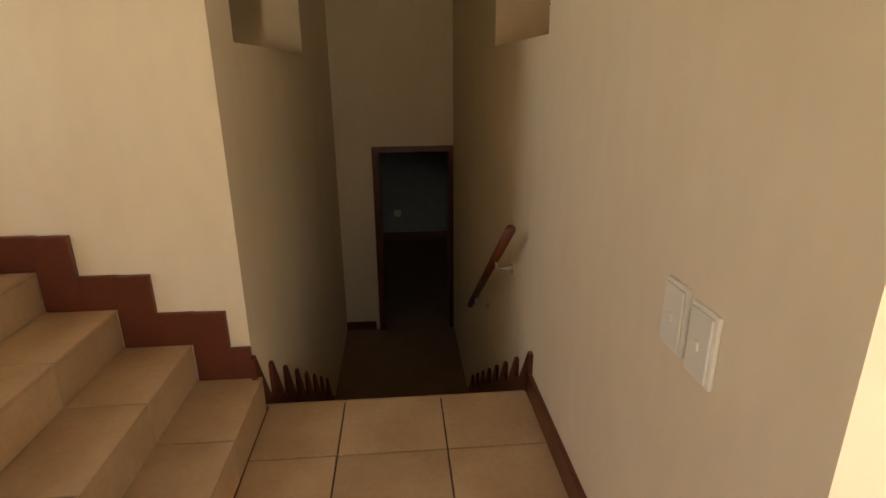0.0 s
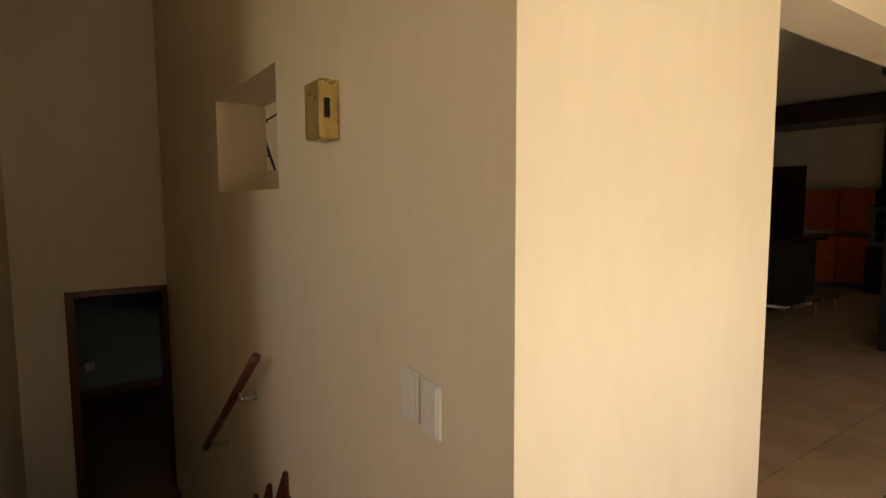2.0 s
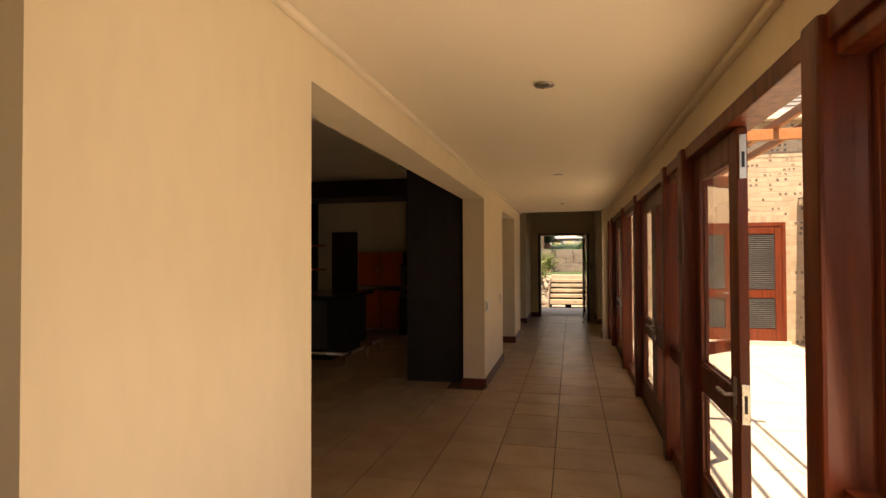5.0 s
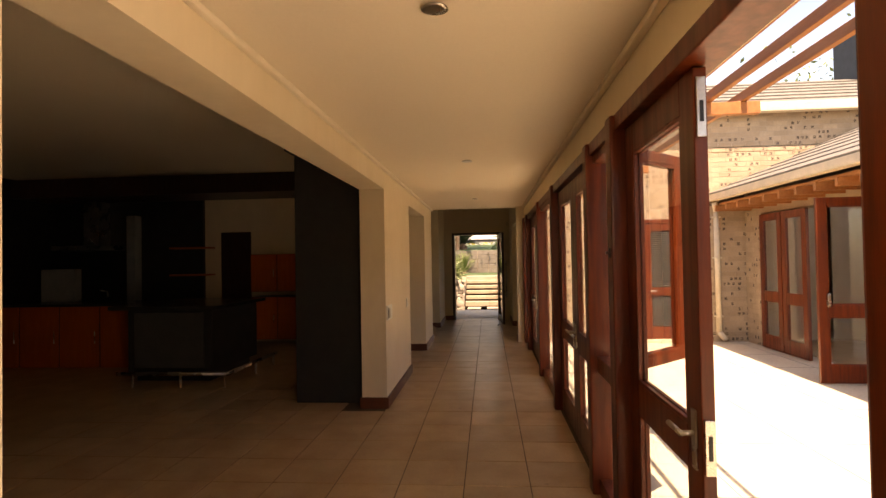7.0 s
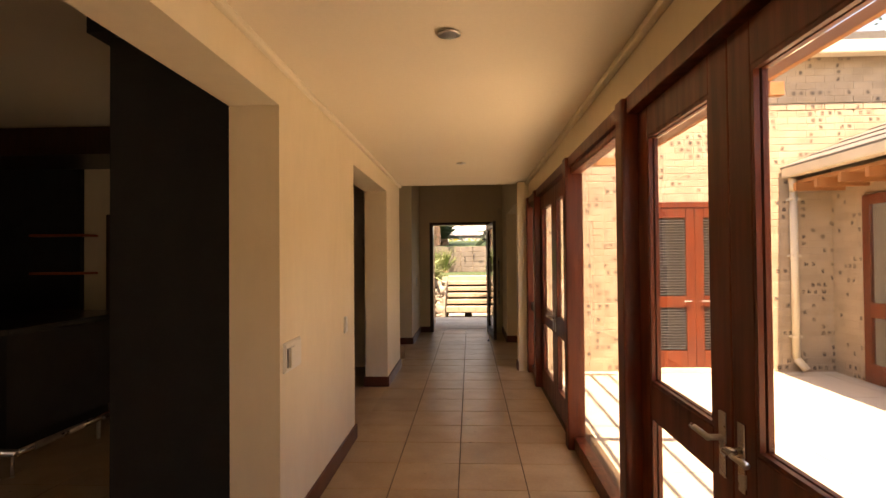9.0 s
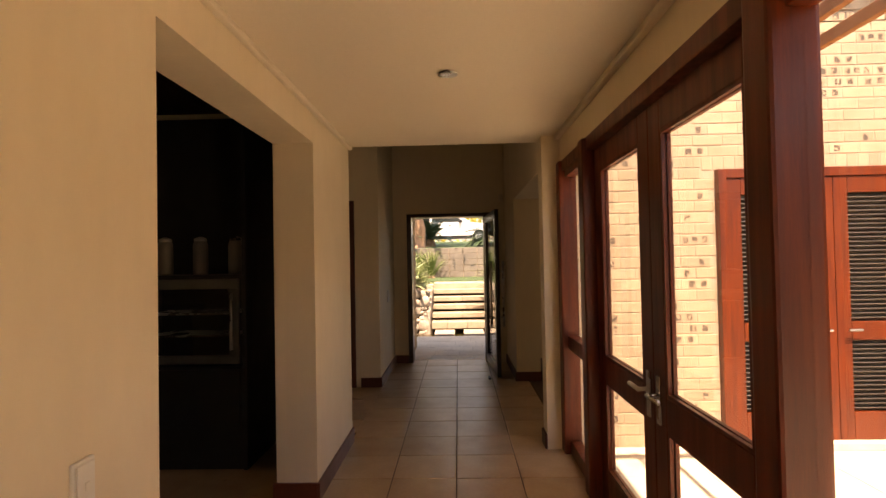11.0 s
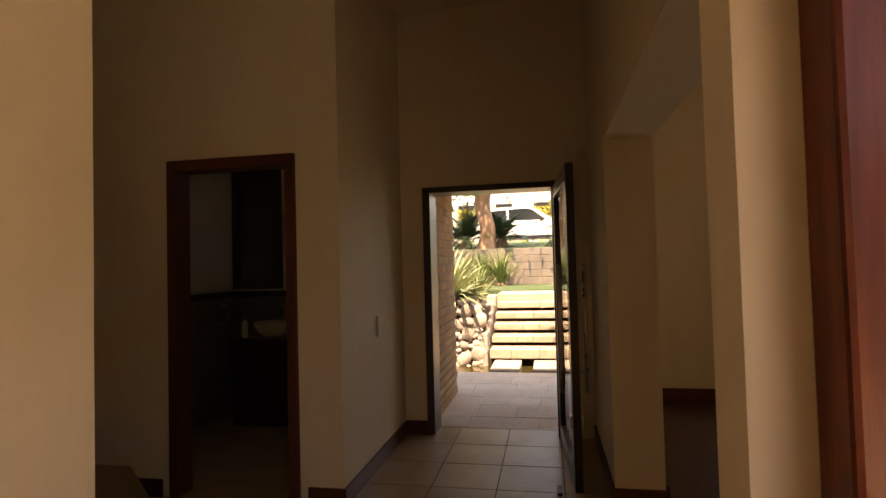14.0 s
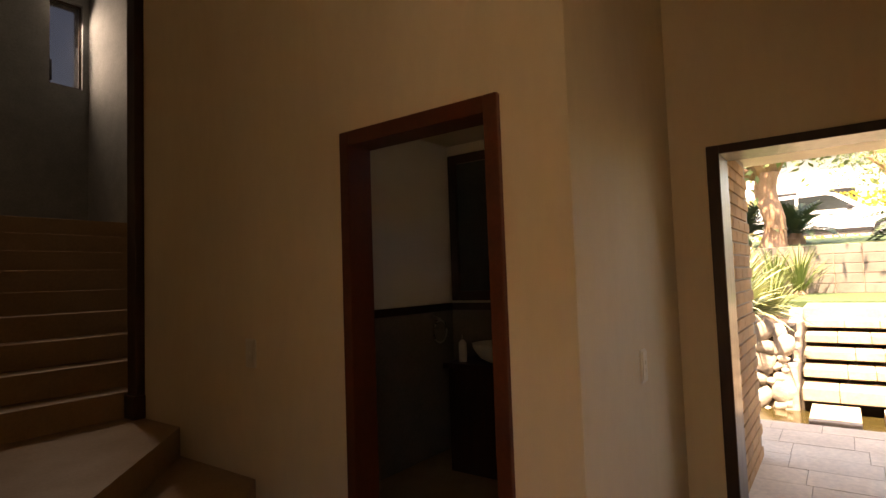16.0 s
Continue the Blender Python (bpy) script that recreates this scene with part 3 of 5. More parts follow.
board(7.55, 0.65, 7.568, 0.92)
board(9.272, 0.632, 10.38, 0.65)
board(9.272, 0.65, 9.29, 0.92)
board(10.38, 0.65, 10.398, 0.9)
board(12.222, 0.667, 12.24, 0.91)
board(12.222, 0.667, 13.69, 0.685)
board(12.222, 1.91, 12.24, 2.3)
board(13.672, 0.49, 13.69, 0.667)
board(12.43, -0.90, 13.69, -0.882)
board(12.432, -1.18, 12.45, -0.90)
board(10.14, -0.88, 10.32, -0.862)
board(14.98, -2.2, 15.0, -1.2, 0.13)
structure("cornice", box(0.44, 0.615, CEIL - 0.028, 10.38, 0.65, CEIL, 0.010), M_CEIL, "plain plaster cornice", "cornice")
structure("cornice_glazed", box(-3.2, -1.02, CEIL - 0.035, 10.14, -0.98, CEIL, 0.012), M_CEIL, "plain plaster cornice", "cornice")
for x in (2.45, 5.53, 8.68):
    e = thing("ceiling_downlight", "small recessed steel downlight, unlit", "ceiling light", (x, -0.195, CEIL), "corridor downlights")
    part("ring", lathe([(0.030, -0.001), (0.048, -0.008), (0.050, -0.012), (0.030, -0.012)][::-1], 24, (x, -0.195, CEIL)), M_STEEL, e, smooth=True)
    part("bulb", lathe([(0.002, -0.006), (0.028, -0.0065), (0.029, -0.003)], 16, (x, -0.195, CEIL)), M_WHITE, e)

# ---- kitchen ----
def unit(name, x0, y0, z0, x1, y1, z1, mat, label, doors=1, handle=True):
    e = thing(name, label, "cabinet", (x0, y0, z0))
    part("body", box(x0 + 0.02, y0, z0, x1, y1, z1, 0.003), M_CHAR, e)
    w = (y1 - y0) / doors
    for k in range(doors):
        d = part("door", box(x0, y0 + k * w + 0.003, z0 + 0.004, x0 + 0.02, y0 + (k + 1) * w - 0.003, z1 - 0.004, 0.003), mat, e)
        if handle:
            part("handle", rod((x0 - 0.02, y0 + k * w + 0.05, z0 + (z1 - z0) * 0.4), (x0 - 0.02, y0 + k * w + 0.05, z0 + (z1 - z0) * 0.6), 0.006), M_STEEL, d)
    return e


e = thing("tall_charcoal_cabinet", "tall matt charcoal cabinet beside the wide opening", "cabinet", (6.05, 0.91, 0))
part("side_panel", box(6.05, 0.91, 0, 6.075, 1.64, 2.62, 0.003), M_CHAR, e)
part("body", box(6.075, 0.91, 0, 7.53, 1.62, 2.62, 0.003), M_CHAR, e)
part("cornice", box(5.98, 0.91, 2.62, 7.55, 1.72, 2.72, 0.004), M_CHAR, e)
unit("orange_cabinet", 9.9, 2.90, 0.10, 10.37, 3.37, 0.86, M_ORANGE, "orange veneered base cabinet")
unit("orange_cabinet", 9.9, 3.38, 0.10, 10.37, 3.85, 0.86, M_ORANGE, "orange veneered base cabinet")
unit("orange_wall_cabinet", 9.9, 2.90, 0.95, 10.37, 3.37, 1.62, M_ORANGE, "orange veneered upper cabinet")
unit("orange_wall_cabinet", 9.9, 3.38, 0.95, 10.37, 3.85, 1.62, M_ORANGE, "orange veneered upper cabinet")
for k in range(4):
    unit("orange_drawer_unit", 7.9, 4.6 + 0.62 * k, 0.0, 8.5, 5.2 + 0.62 * k, 0.88, M_ORANGE, "orange veneered low drawer unit")
e = thing("side_worktop", "black granite worktop on the orange units", "worktop", (7.9, 4.6, 0.88))
part("slab", box(7.86, 4.55, 0.88, 8.55, 7.1, 0.92, 0.006), M_GRANITE, e)
e = thing("kitchen_island", "black kitchen island with a granite top and steel foot rail", "kitchen island", (6.95, 2.9, 0))
part("body", box(7.0, 3.05, 0.12, 8.3, 4.15, 0.90, 0.004), M_CHAR, e)
part("plinth", box(7.08, 3.12, 0, 8.2, 4.08, 0.12), M_BLACK, e)
part("end_panel", box(6.97, 3.15, 0.18, 7.0, 4.05, 0.86, 0.004), material("dark_grey_panel", (0.07, 0.068, 0.065), 0.5, fine=60), e)
part("worktop", box(6.9, 2.95, 0.90, 8.4, 4.35, 0.95, 0.008), M_GRANITE, e)
bm = rod((6.72, 2.72, 0.16), (6.72, 4.1, 0.16), 0.024)
rod_into(bm, (6.72, 2.72, 0.16), (8.2, 2.72, 0.16), 0.024)
r = part("foot_rail", bm, M_STEEL, e, "polished steel foot rail", True)
for x, y in ((6.72, 2.76), (6.72, 3.3), (6.72, 3.9), (7.5, 2.72), (8.1, 2.72)):
    part("rail_post", rod((x, y, 0), (x, y, 0.16), 0.014), M_STEEL, r)
e = thing("kitchen_pillar", "slim pale grey pillar in the dark kitchen", "pillar", (9.2, 5.6, 0))
part("shaft", box(9.2, 5.55, 0.0, 9.38, 5.70, 2.3, 0.004), M_BLUEWALL, e)
e = thing("cooker_hood", "dark steel cooker hood on the kitchen wall", "cooker hood", (9.9, 6.8, 1.7))
part("canopy", box(9.6, 6.5, 1.75, 10.37, 7.4, 1.83, 0.004), M_STEEL, e)
part("chimney", box(10.0, 6.8, 1.83, 10.37, 7.1, 3.0, 0.004), M_STEEL, e)
for z in (1.25, 1.75):
    e = thing("wall_shelf", "thin orange wooden wall shelf", "shelf", (10.2, 4.7, z), "kitchen shelves")
    part("board", box(10.1, 4.75, z, 10.37, 5.5, z + 0.03, 0.003), M_ORANGE, e)
e = thing("white_splash_panel", "pale grey upright panel on the worktop", "appliance", (8.3, 6.0, 0.92))
part("panel", box(8.35, 5.95, 0.92, 8.5, 6.5, 1.42, 0.01), M_BLUEWALL, e)
e = thing("kitchen_tap", "curved steel mixer tap", "tap", (8.2, 5.3, 0.92))
bm = rod((8.2, 5.3, 0.92), (8.2, 5.3, 1.08), 0.012)
rod_into(bm, (8.2, 5.3, 1.08), (8.05, 5.3, 1.10), 0.010)
part("spout", bm, M_STEEL, e, smooth=True)
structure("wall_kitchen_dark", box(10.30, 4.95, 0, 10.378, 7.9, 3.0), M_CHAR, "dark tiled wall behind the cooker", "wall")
e = thing("pantry_door", "closed dark brown pantry door", "door", (10.36, 4.05, 0))
part("panel", box(10.34, 4.05, 0, 10.378, 4.62, 2.05, 0.004), M_DARKWOOD, e)
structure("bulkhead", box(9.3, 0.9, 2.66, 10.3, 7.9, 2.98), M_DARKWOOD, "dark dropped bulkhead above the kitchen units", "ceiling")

# built-in ovens seen through the second opening
e = thing("oven_housing", "matt charcoal housing for built-in ovens", "cabinet", (9.75, 1.3, 0))
part("body", box(9.80, 1.30, 0, 10.37, 2.95, 0.72, 0.003), M_CHAR, e)
part("side", box(9.78, 1.27, 0, 10.37, 1.30, 2.62, 0.003), M_CHAR, e)
part("back", box(10.30, 1.30, 0.72, 10.37, 2.95, 2.62, 0.003), M_CHAR, e)
part("shelf", box(9.80, 1.30, 1.345, 10.30, 2.95, 1.37, 0.003), M_CHAR, e)
part("drawer", box(9.782, 1.32, 0.30, 9.80, 2.1, 0.70, 0.003), M_CHAR, e)
for k in range(2):
    y0 = 1.33 + 0.80 * k
    o = thing("built_in_oven", "built-in oven with a glass door and steel frame", "oven", (9.8, y0, 0.73), "built-in ovens")
    part("cavity", box(10.25, y0, 0.74, 10.29, y0 + 0.78, 1.34), M_BLACK, o)
    for a, b, c, d in ((0, 0.78, 0.74, 0.80), (0, 0.78, 1.27, 1.34), (0, 0.07, 0.80, 1.27), (0.71, 0.78, 0.80, 1.27)):
        part("door_rail", box(9.79, y0 + a, c, 9.82, y0 + b, d, 0.004), material("dull_steel", (0.20, 0.19, 0.18), 0.4, metal=0.6, fine=120), o)
    for z in (0.92, 1.08):
        part("rack", box(9.88, y0 + 0.07, z, 10.2, y0 + 0.71, z + 0.012, 0.003), M_STEEL, o)
    g = part("pane", box(9.80, y0 + 0.07, 0.80, 9.806, y0 + 0.71, 1.27), M_GLASS, o)
    part("handle", rod((9.75, y0 + 0.035, 0.84), (9.75, y0 + 0.035, 1.24), 0.012), M_STEEL, o, smooth=True)
for k in range(5):
    y = 1.45 + 0.27 * k
    j = thing("storage_jar", "pale storage jar on the dark shelf", "jar", (10.05, y, 1.37), "shelf jars")
    part("body", lathe([(0.05, 0), (0.055, 0.02), (0.055, 0.22), (0.045, 0.25)], 14, (10.05, y, 1.37)), material("grey_ceramic", (0.28, 0.25, 0.22), 0.4), j, smooth=True)
    part("lid", lathe([(0.047, 0.25), (0.047, 0.27), (0.01, 0.285)], 14, (10.05, y, 1.37)), M_STEEL, j)

# ---- entrance hall ----
def slab_into(bm, pts, z0, z1):
    lo = [bm.verts.new((x, y, z0)) for x, y in pts]
    hi = [bm.verts.new((x, y, z1)) for x, y in pts]
    bm.faces.new(hi)
    bm.faces.new(list(reversed(lo)))
    n = len(pts)
    for k in range(n):
        bm.faces.new((lo[k], lo[(k + 1) % n], hi[(k + 1) % n], hi[k]))


M_STEP = material("step_tile", (0.40, 0.26, 0.145), 0.45, col2=(0.33, 0.21, 0.11), scale=4, fine=50, bump=0.05)
for k, (ya, yb) in enumerate(((0.66, 2.15), (0.98, 2.60), (1.75, 3.40))):
    bm = bmesh.new()
    slab_into(bm, [(10.602 + 0.35 * (k == 0), ya), (12.238, yb), (12.238, 4.3), (10.602, 4.3)], 0.18 * k - 0.01, 0.18 * (k + 1))
    structure("hall_step", bm, M_STEP, "angled tiled step at the foot of the hall stairs", "stairs")
for k in range(9):
    y0 = 4.0 + 0.27 * k
    structure("hall_stair", box(10.602, y0, 0.3, 13.4, 7.9, 0.54 + 0.18 * (k + 1), 0.004), M_STEP, "tiled stair rising from the hall", "stairs")
    structure("hall_stair_skirting", box(13.37, y0 - 0.02, 0.54 + 0.18 * k, 13.39, y0 + 0.27, 0.54 + 0.18 * (k + 1) + 0.25, 0.003), M_DARKWOOD, "dark stepped skirting", "skirting")
structure("wall_hall_stair", box(13.40, 3.92, 0, 13.6, 7.9, WELL_TOP - 0.002), M_BLUEWALL, "wall beside the hall stairs, coloured blue grey for dim daylight", "wall")
j = thing("timber_jamb", "tall dark timber jamb standing on the hall steps", "post", (12.3, 3.9, 0.54))
part("shaft", box(12.18, 3.875, 0.54, 12.48, 4.0, HALL_TOP, 0.008), M_DARKWOOD, j)
part("foot", box(12.16, 3.86, 0.54, 12.5, 4.01, 0.70, 0.006), M_DARKWOOD, j)

f = thing("washroom_door_frame", "dark red-brown timber washroom door frame", "door frame", (12.24, 1.4, 0))
part("jamb", box(12.215, 0.965, 0, 12.37, 1.03, 2.15, 0.006), M_SKIRT, f)
part("jamb", box(12.215, 1.79, 0, 12.37, 1.85, 2.15, 0.006), M_SKIRT, f)
part("head", box(12.215, 1.03, 2.08, 12.37, 1.79, 2.15, 0.006), M_SKIRT, f)
M_WASHTILE = material("grey_brown_tile", (0.22, 0.19, 0.16), 0.4, fine=40, bump=0.04)
structure("dado_back", box(14.28, 0.9, 0, 14.3, 2.7, 1.16), M_WASHTILE, "grey-brown tiled dado", "wall tile")
structure("dado_rail", box(14.26, 0.9, 1.16, 14.3, 2.7, 1.22, 0.004), M_DARKWOOD, "dark timber dado rail", "trim")
structure("dado_side", box(12.48, 2.68, 0, 14.28, 2.7, 1.16), M_WASHTILE, "grey-brown tiled dado", "wall tile")
structure("dado_rail_side", box(12.48, 2.66, 1.16, 14.26, 2.7, 1.22, 0.004), M_DARKWOOD, "dark timber dado rail", "trim")
w = thing("washroom_window", "dark timber framed washroom window", "window", (14.28, 2.4, 1.3))
for a, b, c, d in ((2.12, 2.20, 1.24, 2.5), (2.58, 2.66, 1.24, 2.5), (2.20, 2.58, 1.24, 1.32), (2.20, 2.58, 2.42, 2.5)):
    part("frame", box(14.25, a, c, 14.3, b, d, 0.006), M_DARKWOOD, w)
part("pane", box(14.275, 2.20, 1.32, 14.285, 2.58, 2.42), material("obscure_dark_glass", (0.07, 0.075, 0.075), 0.2), w)
v = thing("washroom_vanity", "dark timber vanity cabinet", "cabinet", (13.5, 0.9, 0))
part("body", box(13.75, 1.5, 0.0, 14.27, 2.36, 0.76, 0.006), M_DARKWOOD, v)
part("top", box(13.72, 1.48, 0.76, 14.275, 2.39, 0.80, 0.006), M_DARKWOOD, v)
b = thing("wash_basin", "round white ceramic bowl basin on the vanity", "basin", (13.93, 2.03, 0.80))
part("bowl", lathe([(0.07, 0.80), (0.13, 0.83), (0.18, 0.90), (0.19, 0.94), (0.18, 0.94), (0.12, 0.85), (0.02, 0.825)], 28, (13.93, 2.03, 0)), M_WHITE, b, smooth=True)
s = thing("soap_bottle", "slim white soap bottle beside the basin", "bottle", (13.82, 2.27, 0.8))
part("body", lathe([(0.028, 0.80), (0.03, 0.82), (0.03, 0.94), (0.012, 0.965)], 14, (13.82, 2.27, 0)), M_WHITE, s, smooth=True)
part("pump", rod((13.82, 2.27, 0.965), (13.82, 2.27, 1.0), 0.006), M_STEEL, s)
t = thing("basin_tap", "curved chrome basin tap", "tap", (13.75, 1.05, 0.80))
bm = rod((14.18, 2.05, 0.80), (14.18, 2.05, 1.08), 0.010)
rod_into(bm, (14.18, 2.05, 1.08), (14.06, 2.04, 1.09), 0.009)
part("spout", bm, M_STEEL, t, smooth=True)
r = thing("towel_ring", "chrome towel ring on the washroom wall", "towel ring", (14.2, 1.75, 1.05))
bm = bmesh.new()
for k in range(20):
    a, c = 2 * math.pi * k / 20, 2 * math.pi * (k + 1) / 20
    rod_into(bm, (14.0 + 0.09 * math.cos(a), 2.61, 1.0 + 0.09 * math.sin(a)), (14.0 + 0.09 * math.cos(c), 2.61, 1.0 + 0.09 * math.sin(c)), 0.006, seg=6)
rod_into(bm, (14.0, 2.61, 1.10), (14.0, 2.68, 1.12), 0.012)
part("ring", bm, M_STEEL, r, smooth=True)

# front door leaf, opened into the hall
fdr = thing("front_door", "open dark metal-framed glass front door with long steel pulls", "door", (13.66, -0.66, 0.02))
L = 1.10
M_DOOR = material("dark_bronze", (0.05, 0.032, 0.022), 0.35, metal=0.4, fine=90)
part("stile", box(13.66 - 0.10, -0.70, 0.02, 13.66, -0.65, 2.05, 0.004), M_DOOR, fdr)
part("stile", box(13.66 - L, -0.70, 0.02, 13.66 - L + 0.10, -0.65, 2.05, 0.004), M_DOOR, fdr)
part("top_rail", box(13.66 - L + 0.10, -0.70, 1.95, 13.56, -0.65, 2.05, 0.004), M_DOOR, fdr)
part("bottom_rail", box(13.66 - L + 0.10, -0.70, 0.02, 13.56, -0.65, 0.14, 0.004), M_DOOR, fdr)
g = part("pane", box(13.66 - L + 0.09, -0.679, 0.13, 13.57, -0.671, 1.96), M_GLASS, fdr)
g.visible_shadow = False
for y in (-0.60, -0.75):
    hx = 13.66 - L + 0.05
    p = part("pull", rod((hx, y, 0.62), (hx, y, 1.42), 0.014, seg=16), M_STEEL, fdr, "long round steel pull", True)
    for z in (0.74, 1.30):
        part("stub", rod((hx, y, z), (hx, -0.65 if y > -0.65 else -0.70, z), 0.009), M_STEEL, p)
part("lock", box(13.66 - L + 0.02, -0.715, 0.40, 13.66 - L + 0.09, -0.635, 0.48, 0.006), M_STEEL, fdr)
fdr.matrix_basis = Matrix.Translation((13.66, -0.62, 0)) @ Matrix.Rotation(radians(3.5), 4, "Z") @ Matrix.Translation((-13.66, 0.66, 0)) @ fdr.matrix_basis
e = thing("door_stop", "small dark door stop on the tiles", "door stop", (12.75, -0.62, 0))
part("wedge", box(12.55, -0.60, 0.0, 12.68, -0.57, 0.02, 0.004), M_BLACK, e)
e = thing("alarm_sensor", "small cream alarm sensor high on the wall", "sensor", (13.66, -0.85, 2.3))
part("body", box(13.63, -0.88, 2.26, 13.69, -0.82, 2.36, 0.012), M_CREAM, e)

# shuttered window of the side room
w = thing("shuttered_window", "dark timber window with louvred shutter panels", "window", (15.0, -3.5, 0.06))
part("head", box(14.94, -5.0, 2.15, 15.1, -2.2, 2.28, 0.006), M_DARKWOOD, w)
part("sill", box(14.94, -5.0, 0.06, 15.1, -2.2, 0.16, 0.006), M_DARKWOOD, w)
for k in range(6):
    y = -2.2 - 0.56 * k
    part("stile", box(14.95, y - 0.06, 0.16, 15.09, y, 2.15, 0.006), M_DARKWOOD, w)
    if k < 5:
        part("mid_rail", box(14.96, y - 0.56, 0.86, 15.06, y - 0.06, 0.94, 0.004), M_DARKWOOD, w)
        part("tilt_rod", box(14.935, y - 0.32, 0.2, 14.945, y - 0.30, 2.1), M_DARKWOOD, w)
        slat = mesh_of("slat", box(-0.03, -0.245, -0.004, 0.03, 0.245, 0.004), M_DARKWOOD)
        for z in [0.22 + 0.063 * q for q in range(10)] + [0.99 + 0.063 * q for q in range(19)]:
            ob = new("slat", slat)
            ob.parent = w
            ob.matrix_parent_inverse = w.matrix_basis.inverted()
            ob.matrix_basis = pose(15.0, y - 0.31, z, 0, 18, 0)
structure("baseboard_lounge", box(12.45, -1.20, 0, 15.0, -1.18, 0.13, 0.004), M_DARKWOOD, "dark timber baseboard", "baseboard")


# ---- courtyard ----
lv = thing("louvred_door_pair", "red-brown timber doors with louvred panels in the brick wall", "door", (10.22, -3.2, 0))
part("frame", box(10.18, -2.29, 0.02, 10.25, -2.23, 2.10, 0.004), M_WOOD, lv)
part("frame", box(10.18, -3.95, 0.02, 10.25, -3.89, 2.10, 0.004), M_WOOD, lv)
part("head", box(10.18, -3.89, 2.03, 10.25, -2.29, 2.10, 0.004), M_WOOD, lv)
M_LOUVRE = material("grey_louvre", (0.055, 0.045, 0.038), 0.4, fine=60)
for a in (-3.89, -3.09):
    b = a + 0.80
    for c, d in ((a, a + 0.11), (b - 0.11, b)):
        part("stile", box(10.19, c + 0.002, 0.03, 10.235, d - 0.002, 2.027, 0.004), M_WOOD, lv)
    for c, d in ((0.03, 0.24), (0.78, 0.92), (1.90, 2.027)):
        part("rail", box(10.19, a + 0.11, c, 10.235, b - 0.11, d, 0.004), M_WOOD, lv)
    sl = mesh_of("slat", box(-0.016, -0.29, -0.003, 0.016, 0.29, 0.003), M_LOUVRE)
    for z in [0.26 + 0.034 * q for q in range(15)] + [0.94 + 0.034 * q for q in range(28)]:
        o = new("slat", sl)
        o.parent = lv
        o.matrix_parent_inverse = lv.matrix_basis.inverted()
        o.matrix_basis = pose(10.215, (a + b) / 2, z, 0, 35, 0)
    # black sheet stands in for the shade seen between the slats
    part("shade_backing", box(10.24, a + 0.11, 0.24, 10.248, b - 0.11, 1.90), M_BLACK, lv)
    hy = a + 0.06 if a > -3.5 else b - 0.06
    part("handle", rod((10.15, hy, 0.86), (10.15, hy + (0.1 if a > -3.5 else -0.1), 0.86), 0.010), M_STEEL, lv)
part("step", box(10.12, -4.0, -0.03, 10.25, -2.18, 0.03, 0.006), M_CONC, lv)

dp = thing("rainwater_pipe", "cream painted downpipe with swan necks on the brick wall", "downpipe", (10.18, -4.45, 0.1))
bm = rod((10.19, -4.30, 0.14), (10.19, -4.30, 2.22), 0.045, seg=16)
rod_into(bm, (10.19, -4.30, 2.22), (10.10, -4.24, 2.36), 0.045, seg=16)
rod_into(bm, (10.19, -4.30, 0.14), (10.10, -4.37, 0.02), 0.045, seg=16)
part("pipe", bm, M_CREAM, dp, smooth=True)
for z in (0.4, 1.4, 2.1):
    part("bracket", box(10.15, -4.36, z, 10.25, -4.24, z + 0.03, 0.003), M_CREAM, dp)

# roof over the brick wall
r = thing("brick_house_roof", "tiled roof with a cream gutter above the brick wall", "roof", (10.2, -5, 3.95))
part("gutter", box(9.98, -14, 3.86, 10.14, -1.3, 4.02, 0.02), M_CREAM, r)
part("soffit", box(10.14, -14, 3.9, 10.5, -1.3, 3.95), M_CREAM, r)
for k in range(7):
    x0, z0 = 10.02 + 0.36 * k, 4.0 + 0.16 * k
    part("tile_course", box(-0.02, -14, -0.02, 0.40, -1.2, 0.025, 0.006, Matrix.Translation((x0, 0, z0)) @ Matrix.Rotation(radians(-20), 4, "Y")), M_ROOF, r)
structure("wall_brick_house_upper", box(10.25, -14, -0.3, 10.6, -6.0, 3.95), M_MORTAR, "brick wall beyond the wing", "wall")
e = thing("roof_vent_box", "dark slatted vent housing on the roof", "roof vent", (12, -8.5, 5))
part("body", box(12.0, -9.6, 4.7, 13.0, -8.0, 6.2, 0.02), M_CHAR, e)
for k in range(10):
    part("slat", box(11.95, -9.62, 4.8 + 0.14 * k, 12.0, -7.98, 4.86 + 0.14 * k), M_CHAR, e)

# wing with folding doors and its tiled roof
wall("wall_wing", "x", -5.05, -4.80, 4.0, 10.25, -0.1, 2.6, [(5.7, 9.70, -0.1, 2.12)], mat=M_BRICK, label="shaded brick wing wall with wide doorway")
structure("wall_wing_west", box(-6.0, -5.05, -0.1, 4.0, -4.80, 2.6), M_BRICK, "shaded brick wing wall", "wall")
structure("wall_wing_room", box(4.0, -8.0, -0.1, 10.25, -7.8, 2.6), M_CHAR, "dark room wall of the wing", "wall")
structure("floor_wing", box(4.0, -8.0, -0.1, 10.25, -5.05, -0.02), M_TILE, "tiled floor of the wing", "floor")
rf = thing("wing_roof", "grey tiled wing roof with cream gutter and timber eaves", "roof", (4, -4.2, 2.4))
part("gutter", box(-6, -4.30, 2.38, 10.2, -4.16, 2.50, 0.02), M_CREAM, rf)
part("eaves_board", box(-6, -4.80, 2.30, 10.2, -4.30, 2.34), M_PERG, rf)
